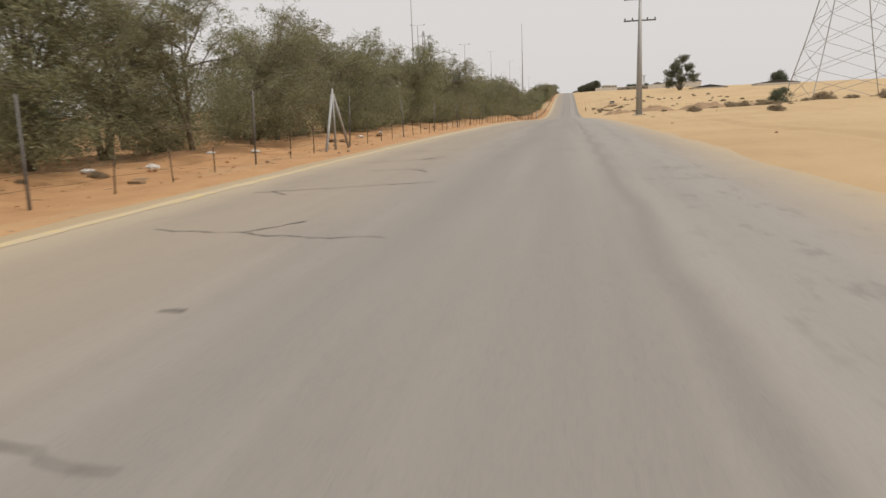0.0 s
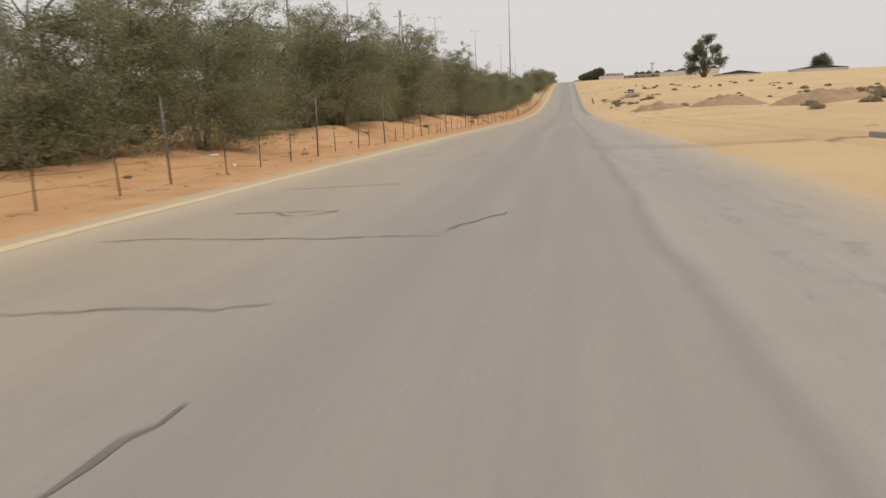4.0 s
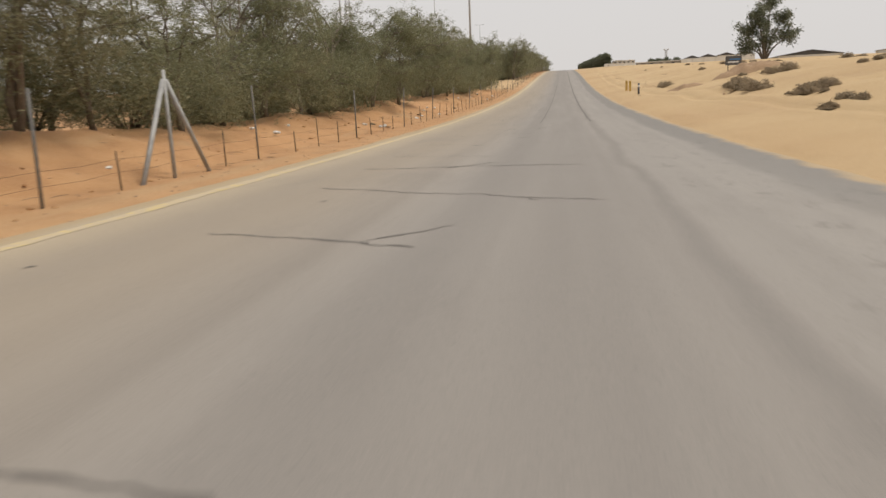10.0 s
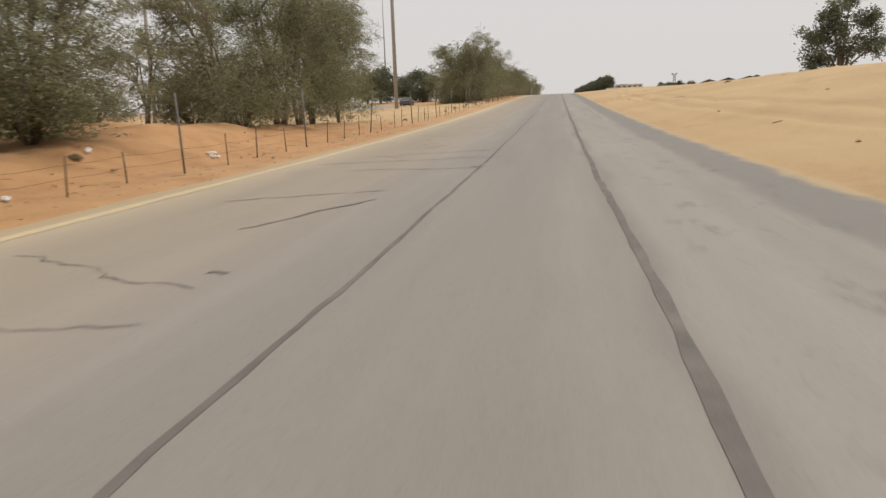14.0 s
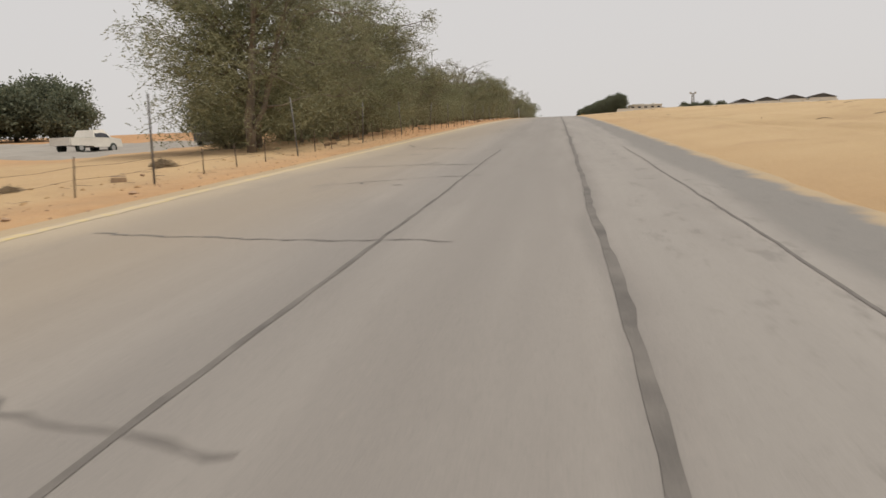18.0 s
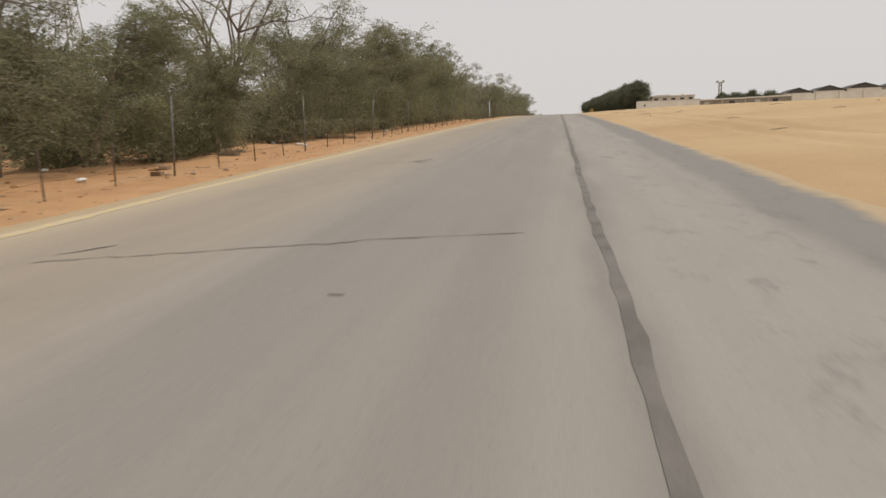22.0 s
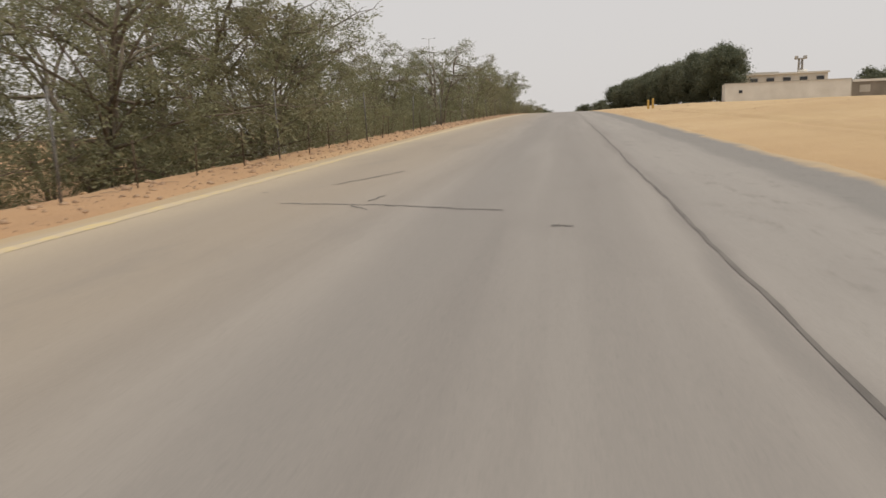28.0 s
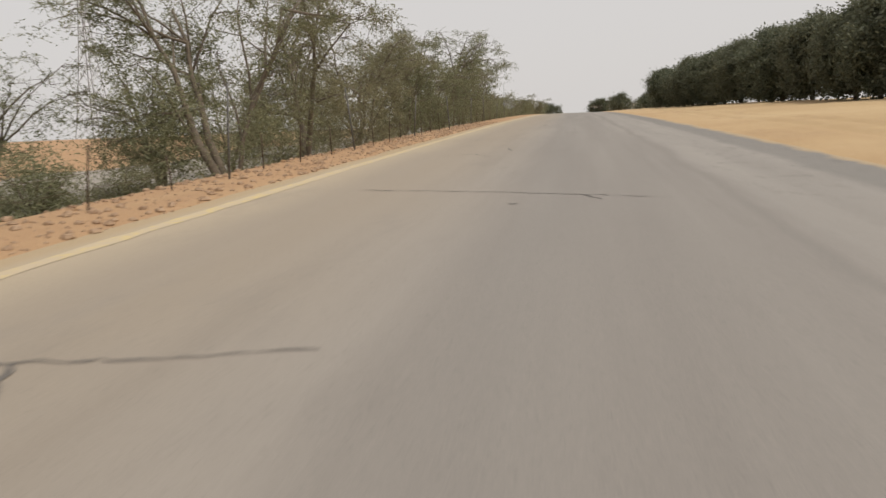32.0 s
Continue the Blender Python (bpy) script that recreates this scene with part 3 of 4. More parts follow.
# ================= fence on the sandy bank =================
rnd = random.Random(21)
y, k = 1.0, 0
tripods = [23.2, 195.0, 479.0]
while y < 640:
    x = -8.3 + rnd.uniform(-0.1, 0.1)
    F_AT = (x, y, ground_z(x, y))
    fence = thing("fence_section", F_AT, "stretch of wire fence with rusty stakes and grey posts in sand", "fence", "fence along the road")
    heads = []
    for i in range(21):
        x = -8.3 + rnd.uniform(-0.12, 0.12)
        z = ground_z(x, y)
        tall = k % 4 == 0
        h, r, mat = (rnd.uniform(1.75, 1.95), 0.026, POSTGREY) if tall else (rnd.uniform(0.6, 0.95), 0.015, RUST)
        tip = Vector((x + rnd.gauss(0, 0.05) * h, y + rnd.gauss(0, 0.05) * h, z + h))
        if i < 20:
            if tripods and y > tripods[0]:
                tripods.pop(0)
                for a in (-1, 1):
                    part("brace", Geo().tube([(x, y + 0.05 * a, z + 1.95), (x + 0.1, y + 1.35 * a, z - 0.1)], 0.05, 8), GALV, fence, "bare grey steel brace", True, F_AT)
                tip = Vector((x, y, z + 2.15))
                h, r, mat, tall = 2.15, 0.045, GALV, True
            part("post" if tall else "stake", Geo().tube([(x, y, z - 0.2), (x + (tip.x - x) * 0.5, y + (tip.y - y) * 0.5, z + h * 0.5), tip], [r, r, r * 0.9], 6), mat, fence, "", True, F_AT)
        heads.append((Vector((x, y, z)), tip - Vector((x, y, z)), h))
        if i < 20:
            y += rnd.uniform(1.95, 2.35)
            k += 1
    for level in (0.32, 0.55):
        pts = []
        for (b, d, h), (b2, d2, h2) in zip(heads, heads[1:]):
            p, q = b + d * (level / h), b2 + d2 * (level / h2)
            pts += [p, (p + q) / 2 - Vector((0, 0, 0.03))]
        part("wire", Geo().tube(pts, 0.003, 4), RUST, fence, "", True, F_AT)


# ================= litter and stones on the verge =================
def scatter(name, spots, make, material, label, category, group, seed):
    for i, (x, y) in enumerate(spots):
        rnd = random.Random(seed + i)
        g = make(rnd)
        ob = part(name, g, material, None, "", False)
        ob.matrix_basis = pose(x, y, ground_z(x, y) + 0.004, 0, 0, rnd.uniform(0, 360))
        tagged(ob, label, category, group)


def bag(rnd):
    g = Geo()
    g.rock((0, 0, 0.05), (rnd.uniform(0.08, 0.13), rnd.uniform(0.06, 0.1), rnd.uniform(0.04, 0.08)), rnd, 9)
    g.rock((0.14, 0.03, 0.04), (0.07, 0.05, 0.05), rnd, 7)
    return g


def carton(rnd):
    g = Geo()
    w, d, h = rnd.uniform(0.2, 0.36), rnd.uniform(0.14, 0.22), rnd.uniform(0.05, 0.10)
    g.box((-w / 2, -d / 2, 0), (w / 2, d / 2, h))
    g.box((-w / 2, d / 2, h - 0.006), (w / 2, d / 2 + 0.12, h), pose(0, 0, 0.01, 12))
    return g


def boulder(rnd):
    r = rnd.uniform(0.03, 0.07)
    return Geo().rock((0, 0, r * 0.35), (r * 1.3, r, r * 0.6), rnd, 8)


rnd = random.Random(77)
scatter("plastic_bag", [(-9.0 - 2 * rnd.random(), 5 + 270 * rnd.random()) for _ in range(40)] + [(-9.5 - 3 * rnd.random(), 400 + 190 * rnd.random()) for _ in range(30)], bag, PLASTIC,
        "crumpled white plastic bag lying on the sand", "litter", "litter on the verge", 300)
scatter("cardboard_box", [(-8.8 - rnd.random(), 600 * rnd.random()) for _ in range(22)], carton, CARD, "flattened brown cardboard box on the sand", "litter", "litter on the verge", 340)
scatter("stone", [(-7.3 - 2.4 * rnd.random(), 4 + 600 * rnd.random()) for _ in range(90)], boulder, STONE, "tan stone half sunk in the sand", "stone",
        "stones on the verge", 360)
pebbles = Geo()
for _ in range(5200):
    y = 2 + 600 * rnd.random() ** 0.6
    x = -6.9 - 2.8 * rnd.random() ** 1.5
    r = rnd.uniform(0.008, 0.026)
    pebbles.rock((x, y, ground_z(x, y) + r * 0.2), (r * 1.3, r, r * 0.6), rnd, 5)
tagged(part("pebbles", pebbles, STONE), "small tan pebbles strewn along the asphalt edge", "pebbles", kind="stuff")
clods = Geo()
for _ in range(2400):
    y = 2 + 600 * rnd.random()
    x = -7.6 - 3.6 * rnd.random() ** 0.8
    r = 0.015 + 0.05 * rnd.random() ** 3
    clods.rock((x, y, ground_z(x, y) + r * 0.15), (r * 1.4, r, r * 0.6), rnd, 6)
tagged(part("sand_clods", clods, SAND), "crumbled clods of orange sand on the bank", "clods", kind="stuff")
rubble = Geo()
for _ in range(2600):
    y = 495 + 115 * rnd.random() ** 0.7
    x = -6.95 - 2.2 * rnd.random() ** 1.3
    r = 0.015 + 0.055 * rnd.random() ** 2
    rubble.rock((x, y, ground_z(x, y) + r * 0.2), (r * 1.3, r, r * 0.7), rnd, 5)
tagged(part("rubble", rubble, STONE), "reddish tan rubble heaped along the asphalt edge", "rubble", kind="stuff")
twigs = Geo()
for _ in range(1500):
    y = 2 + 600 * rnd.random()
    x = -8.0 - 3.4 * rnd.random()
    a, l = rnd.uniform(0, 6.3), rnd.uniform(0.1, 0.5)
    z = ground_z(x, y) + 0.01
    twigs.tube([(x, y, z), (x + math.cos(a) * l * 0.5, y + math.sin(a) * l * 0.5 + rnd.gauss(0, 0.04), z + 0.012), (x + math.cos(a) * l, y + math.sin(a) * l, z + 0.002)], 0.004, 4)
tagged(part("fallen_twigs", twigs, BARK), "dark fallen twigs on the orange bank", "twigs", kind="stuff")


# ================= lamp posts and pylon beyond the trees =================
def lamp_post(height, arms):
    ob = thing("street_lamp", (0, 0, -400), "tall grey steel street lamp with twin arms beyond the trees", "street lamp", "street lamps")
    part("pole", Geo().tube([(0, 0, -0.3), (0, 0, height * 0.5), (0, 0, height)], [0.24, 0.18, 0.11], 10), GALV, ob, "", True)
    for a in (-1, 1):
        arm_ = part("arm", Geo().tube([(0, 0, height - 0.15), (a * arms * 0.5, 0, height + 0.05), (a * arms, 0, height + 0.1)], 0.04, 6), GALV, ob, "", True)
        part("lamp_head", Geo().box((a * arms - 0.35, -0.14, height + 0.03), (a * arms + 0.35, 0.14, height + 0.16)), ROOFING, arm_)
    return ob


lamp = lamp_post(29.0, 2.0)
for i, y in enumerate((225.0, 330.0, 445.0, 590.0, 735.0, 880.0, 1025.0)):
    x = -46.0
    m = pose(x, y, ground_z(x, y), 0, 0, 8)
    if i == 0:
        lamp.matrix_basis = m
    else:
        copy_thing(lamp, m)
for x, y, h, r in ((-21.0, 346.0, 37.0, 0.27), (-34.0, 160.0, 28.0, 0.2)):
    mast = thing("tall_mast", (x, y, ground_z(x, y)), "tall slender grey steel mast standing in the sand", "mast", "tall masts")
    part("pole", Geo().tube([(0, 0, -0.3), (0, 0, h / 2), (0, 0, h)], [r, r * 0.75, r * 0.45], 12), GALV, mast, "", True)
    part("bracket", Geo().tube([(0, 0, h * 0.62), (0.9, 0, h * 0.62 + 0.1)], 0.05, 6), GALV, mast)


def lattice_tower(x, y, height, wide=3.8):
    ob = thing("pylon", (x, y, ground_z(x, y)), "distant grey lattice electricity pylon", "pylon")
    levels = 9

    def half(t):
        return 0.13 * wide + wide * (1 - t) ** 1.6
    for sx, sy in ((-1, -1), (1, -1), (1, 1), (-1, 1)):
        part("leg", Geo().tube([(sx * half(i / levels), sy * half(i / levels), height * i / levels) for i in range(levels + 1)], 0.14, 4), GALV, ob)
    web = Geo()
    for i in range(levels):
        a, b, z0, z1 = half(i / levels), half((i + 1) / levels), height * i / levels, height * (i + 1) / levels
        for s in (-1, 1):
            web.tube([(-a, s * a, z0), (b, s * b, z1)], 0.07, 3).tube([(a, s * a, z0), (-b, s * b, z1)], 0.07, 3)
            web.tube([(s * a, -a, z0), (s * b, b, z1)], 0.07, 3).tube([(s * a, a, z0), (s * b, -b, z1)], 0.07, 3)
    part("bracing", web, GALV, ob)
    for z, w in ((0.66, 7.5), (0.79, 6.0), (0.92, 4.5)):
        g = Geo()
        for s in (-1, 1):
            g.tube([(0, 0, height * z), (s * w, 0, height * z + 0.2)], 0.12, 4).tube([(0, 0, height * z + 1.6), (s * w, 0, height * z + 0.2)], 0.09, 4)
        part("cross_arm", g, GALV, ob)
    return ob


lattice_tower(-105.0, 535.0, 52.0)
lattice_tower(-150.0, 760.0, 52.0)
lattice_tower(72.0, 205.0, 62.0, 11.0)


def line_pole(x, y, height):
    """A stout tapered steel pole with two cross arms on a concrete foot."""
    ob = thing("power_pole", (x, y, ground_z(x, y)), "tall grey tapered steel power pole with two cross arms", "power pole")
    part("shaft", Geo().tube([(0, 0, -0.3), (0, 0, height * 0.5), (0, 0, height)], [0.42, 0.30, 0.16], 12), GALV, ob, "", True)
    part("foot", Geo().box((-0.75, -0.75, -0.3), (0.75, 0.75, 0.12)), CONCRETE, ob, "square concrete foot")
    for z in (height - 0.15, height - 2.7):
        arm = part("cross_arm", Geo().box((-1.95, -0.09, z - 0.08), (1.95, 0.09, z + 0.08)), POSTGREY, ob)
        for a in (-1.8, -0.9, 0.9, 1.8):
            part("insulator", Geo().tube([(a, 0, z + 0.08), (a, 0, z + 0.22), (a, 0, z + 0.36)], [0.05, 0.09, 0.04], 8), RUBBER, arm)


line_pole(8.75, 94.0, 14.2)


# ================= right-hand side: mounds, scrub, marker posts, board =================
def mound(x, y, rx, ry, h, seed):
    """A low eroded heap of crusted earth with a ragged rim."""
    g, rings, n = Geo(), 9, 40
    v = []
    for i in range(rings + 1):
        t = i / rings
        for k in range(n):
            a = 2 * math.pi * k / n
            e = 1 + 0.22 * noise.noise((math.cos(a) * 1.6, math.sin(a) * 1.6, seed))
            px, py = x + math.cos(a) * rx * t * e, y + math.sin(a) * ry * t * e
            lump = 1 + 0.55 * noise.noise((px * 0.9, py * 0.9, seed)) + 0.25 * noise.noise((px * 2.7, py * 2.7, seed))
            v.append((px, py, ground_z(px, py) + h * lump * (1 - t ** 3) ** 1.4 - 0.12 * t))
    g.add(v, [(i * n + k, (i + 1) * n + k, (i + 1) * n + (k + 1) % n, i * n + (k + 1) % n) for i in range(rings) for k in range(n)])
    ob = part("earth_mound", g, CRUST, None, "", True)
    tagged(ob, "low eroded mound of brown crusted earth on the sand", "mound", "earth mounds")


for i, (x, y, rx, ry, h) in enumerate(((11.5, 171.5, 4.2, 2.6, 0.75), (19, 165, 5.0, 3.5, 0.95), (28, 160, 6.0, 4.5, 1.1), (8.9, 241, 1.6, 1.0, 0.28), (14.0, 243, 3.2, 1.6, 0.6), (38, 150, 7, 5, 1.1))):
    mound(x, y, rx, ry, h, 3.0 + 7 * i)



def scrub(seed, r):
    rnd = random.Random(seed)
    g = Geo()
    for _ in range(70):
        a, b = rnd.uniform(0, 6.3), rnd.uniform(0.15, 1.3)
        l = r * rnd.uniform(0.6, 1.15)
        o = Vector((rnd.gauss(0, r * 0.35), rnd.gauss(0, r * 0.35), 0))
        d = Vector((math.cos(a) * math.cos(b), math.sin(a) * math.cos(b), math.sin(b) * 0.75))
        g.tube([o, o + d * l * 0.6, o + d * l + Vector((0, 0, -0.03))], [0.012, 0.008, 0.004], 3)
    ob = thing("scrub_bush", (0, 0, -300), "dry brown scrub bush on the sand", "bush", "dry scrub on the sand")
    part("twig_clump", g, TWIG, ob)
    rs = []
    for _ in range(60):
        a, d = rnd.uniform(0, 6.3), math.sqrt(rnd.random())
        rs.append((math.cos(a) * d * r, math.sin(a) * d * r, r * (0.08 + 0.75 * rnd.random() * math.sqrt(max(0.05, 1 - d * d)))))
    tuft = new("tuft", leaf_mesh("tuft", rs, [(r * 0.12, r * 0.12, r * 0.09)] * 60, 3200, 0.075, seed, DRY))
    tuft.parent = ob
    return ob


rnd = random.Random(51)
kinds = [scrub(61, 0.42), scrub(62, 0.6), scrub(63, 0.32)]
spots = []
for _ in range(70):
    spots.append((14 + 50 * rnd.random(), rnd.uniform(50, 330), rnd.uniform(0.7, 1.5)))
for _ in range(60):
    spots.append((rnd.uniform(24, 66), rnd.uniform(85, 165), rnd.uniform(1.2, 2.6)))
for x, y, n in ((10.0, 229, 5), (10.9, 206, 4), (14.1, 211, 6), (9.3, 224, 4), (9.6, 214, 6), (9.0, 207.5, 4), (11.5, 240, 2), (9.4, 249, 2), (17, 226, 5), (24, 292, 4), (34, 310, 5)):
    spots += [(x + rnd.gauss(0, 0.9), y + rnd.gauss(0, 1.2), rnd.uniform(0.6, 1.3)) for _ in range(n)]
plant(kinds, spots, 9)
kinds = [scrub(64, 0.35), scrub(65, 0.5)]
plant(kinds, [(-9.6 - 1.6 * rnd.random(), 5 + 590 * rnd.random(), rnd.uniform(0.3, 0.65)) for _ in range(45)], 10)

scatter("clod", [(5.0 + 22 * rnd.random() ** 1.3, 5 + 580 * rnd.random()) for _ in range(80)], boulder, STONE, "brown clod lying on the pale sand", "stone",
        "clods on the open sand", 420)
sticks = Geo()
for _ in range(120):
    y = 10 + 560 * rnd.random()
    x = 5.5 + 30 * rnd.random()
    a, l = rnd.gauss(0, 0.5), rnd.uniform(0.3, 1.1)
    z = ground_z(x, y) + 0.02
    sticks.tube([(x, y, z), (x + math.cos(a) * l * 0.5, y + math.sin(a) * l * 0.5, z + 0.05), (x + math.cos(a) * l, y + math.sin(a) * l, z)], [0.010, 0.013, 0.006], 4)
tagged(part("dry_sticks", sticks, BARK), "dry brown sticks scattered over the pale sand", "sticks", kind="stuff")

marker = thing("marker_post", (6.1, 257.0, ground_z(6.1, 257.0)), "yellow painted round-topped marker post in the sand", "post", "marker posts")
part("shaft", Geo().box((-0.11, -0.09, -0.3), (0.11, 0.09, 0.92)), MARKER, marker)
part("cap", Geo().tube([(0, -0.09, 0.92), (0, 0.09, 0.92)], 0.11, 16), MARKER, marker, "", True)
for x, y in ((6.0, 260.0), (8.0, 568.0), (8.5, 568.3)):
    copy_thing(marker, pose(x, y, ground_z(x, y)))
x, y = 5.9, 246.5
post = thing("dark_post", (x, y, ground_z(x, y)), "short dark post with a white band in the sand", "post")
part("shaft", Geo().tube([(0, 0, -0.3), (0, 0, 0.95)], 0.09, 10), ROOFING, post, "", True)
part("band", Geo().tube([(0, 0, 0.62), (0, 0, 0.78)], 0.094, 10), PLASTIC, post, "white band", True)
x, y = 14.8, 252.0
board = thing("notice_board", (x, y, ground_z(x, y)), "small dark board with pale bars on two legs", "sign")
for a in (-0.45, 0.45):
    part("leg", Geo().box((a - 0.03, -0.03, -0.3), (a + 0.03, 0.03, 0.8)), RUST, board)
panel = part("panel", Geo().box((-0.70, -0.06, 0.4), (0.70, -0.034, 1.22)), ROOFING, board)
for a, z, m in ((-0.5, 0.62, PLASTIC), (-0.35, 0.86, BLUE)):
    part("bar", Geo().box((a, -0.066, z), (a + 0.95, -0.0605, z + 0.12)), m, panel)


# ================= the open lot on the left =================
def parked_car(x, y, rz, material, label):
    ob = thing("parked_car", (x, y, ground_z(x, y)), label, "car", "parked cars", rz=rz)
    shell = Geo()
    side = [(-2.3, 0.35), (-2.3, 0.85), (-2.1, 0.95), (-0.95, 1.02), (-0.35, 1.55), (1.1, 1.6), (1.75, 1.05), (2.25, 0.98), (2.35, 0.7), (2.35, 0.35)]
    n = len(side)
    v = [(px, s * (0.85 if pz < 1.2 else 0.68), pz) for s in (-1, 1) for px, pz in side]
    shell.add(v, [tuple(range(n)), tuple(reversed(range(n, 2 * n)))] + [((k + 1) % n, k, n + k, n + (k + 1) % n) for k in range(n)])
    part("body", shell, material, ob)
    for s in (-1, 1):
        part("window", Geo().add([(-0.8, s * 0.82, 1.06), (-0.32, s * 0.715, 1.48), (1.05, s * 0.70, 1.53), (1.5, s * 0.82, 1.08)], [(0, 1, 2, 3)] if s < 0 else [(3, 2, 1, 0)]), VOIDGLASS, ob)
        for a in (-1.45, 1.45):
            wheel = part("wheel", Geo().tube([(a, s * 0.7, 0.34), (a, s * 0.87, 0.34)], 0.34, 16), RUBBER, ob, "", True)
            part("rim", Geo().tube([(a, s * 0.86, 0.34), (a, s * 0.88, 0.34)], 0.2, 12), GALV, wheel)
    return ob


def pickup(x, y, rz, material, label):
    """A two-door pickup with an open bed."""
    ob = thing("pickup_truck", (x, y, ground_z(x, y)), label, "pickup", "parked cars", rz=rz)

    def loft(side, wide, top):
        g, n = Geo(), len(side)
        v = [(px, s * (wide if pz < 1.15 else top), pz) for s in (-1, 1) for px, pz in side]
        return g.add(v, [tuple(range(n)), tuple(reversed(range(n, 2 * n)))] + [((k + 1) % n, k, n + k, n + (k + 1) % n) for k in range(n)])
    part("cab", loft([(-0.35, 0.4), (-0.35, 1.1), (-0.15, 1.62), (0.85, 1.68), (1.45, 1.12), (2.45, 1.02), (2.55, 0.45)], 0.86, 0.68), material, ob)
    for s in (-1, 1):
        part("bed_side", Geo().box((-2.5, s * 0.86 - 0.04, 0.5), (-0.37, s * 0.86 + 0.04, 1.05)), material, ob)
        part("window", Geo().add([(-0.22, s * 0.872, 1.1), (-0.1, s * 0.70, 1.55), (0.8, s * 0.70, 1.60), (1.25, s * 0.872, 1.1)], [(0, 1, 2, 3)] if s < 0 else [(3, 2, 1, 0)]), VOIDGLASS, ob)
        for a in (-1.6, 1.55):
            wheel = part("wheel", Geo().tube([(a, s * 0.68, 0.36), (a, s * 0.89, 0.36)], 0.36, 16), RUBBER, ob, "", True)
            part("rim", Geo().tube([(a, s * 0.88, 0.36), (a, s * 0.90, 0.36)], 0.2, 12), GALV, wheel)
    part("tailgate", Geo().box((-2.56, -0.82, 0.5), (-2.51, 0.82, 1.05)), material, ob)
    part("bed_floor", Geo().box((-2.5, -0.81, 0.5), (-0.37, 0.81, 0.58)), ROOFING, ob)


pickup(-33.0, 369.0, 84, WHITEWASH, "white pickup truck parked on the paved apron")
parked_car(-25.5, 374.0, 92, ROOFING, "dark car parked on the paved apron")


def apron(name, corners, label):
    """A thin sheet of asphalt laid over uneven ground between four corners."""
    (ax, ay), (bx, by), (cx, cy), (dx, dy) = corners
    g, n = Geo(), 41
    for j in range(n):
        for i in range(n):
            u, v = i / (n - 1), j / (n - 1)
            x = (ax * (1 - u) + bx * u) * (1 - v) + (dx * (1 - u) + cx * u) * v
            y = (ay * (1 - u) + by * u) * (1 - v) + (dy * (1 - u) + cy * u) * v
            g.v.append((x, y, ground_z(x, y) + (-0.1 if i in (0, n - 1) or j in (0, n - 1) else 0.16)))
    g.f += [(j * n + i, j * n + i + 1, (j + 1) * n + i + 1, (j + 1) * n + i) for j in range(n - 1) for i in range(n - 1)]
    tagged(part(name, g, PAVING, smooth=True), label, "pavement", kind="structure")


apron("pavement_lot", ((-28, 360), (-22, 379), (-100, 414), (-106, 395)), "grey dusty asphalt apron beyond the sandy lot")
apron("pavement_yard", ((-31, 535), (-11.5, 538), (-12.5, 720), (-31, 720)), "grey dusty asphalt yard below the roadside bank")
x, y = -13.7, 561.3
box = thing("meter_box", (x, y, ground_z(x, y)), "small white cabinet on a short grey post", "cabinet")
part("post", Geo().tube([(0, 0, -0.3), (0, 0, 0.8)], 0.05, 8), POSTGREY, box, "", True)
part("cabinet", Geo().box((-0.28, -0.16, 0.7), (0.28, 0.16, 1.25)), PLASTIC, box)

# blue and white board below the bank
x, y = -15.0, 564.0
hoarding = thing("roadside_board", (x, y, ground_z(x, y)), "long white board with a blue end panel below the bank", "sign", rz=90)
for a in (-2.6, 0.0, 2.6):
    part("leg", Geo().box((a - 0.05, 0.002, -0.3), (a + 0.05, 0.10, 1.1)), POSTGREY, hoarding)
sheet = part("sheet", Geo().box((-3.0, -0.06, 0.15), (1.9, 0.0, 1.25)), PLASTIC, hoarding)
part("blue_panel", Geo().box((1.902, -0.062, 0.15), (3.0, 0.0, 1.25)), BLUE, hoarding, "plain blue end panel")
part("bar", Geo().box((-2.9, -0.068, 1.08), (1.6, -0.0605, 1.2)), BLUE, sheet)
part("bar", Geo().box((-2.4, -0.068, 0.5), (-0.9, -0.0605, 0.78)), POSTGREY, sheet)
part("bar", Geo().box((-0.5, -0.068, 0.5), (1.3, -0.0605, 0.78)), POSTGREY, sheet)
part("bar", Geo().box((-2.9, -0.068, 0.2), (1.6, -0.0605, 0.34)), BLUE, sheet)


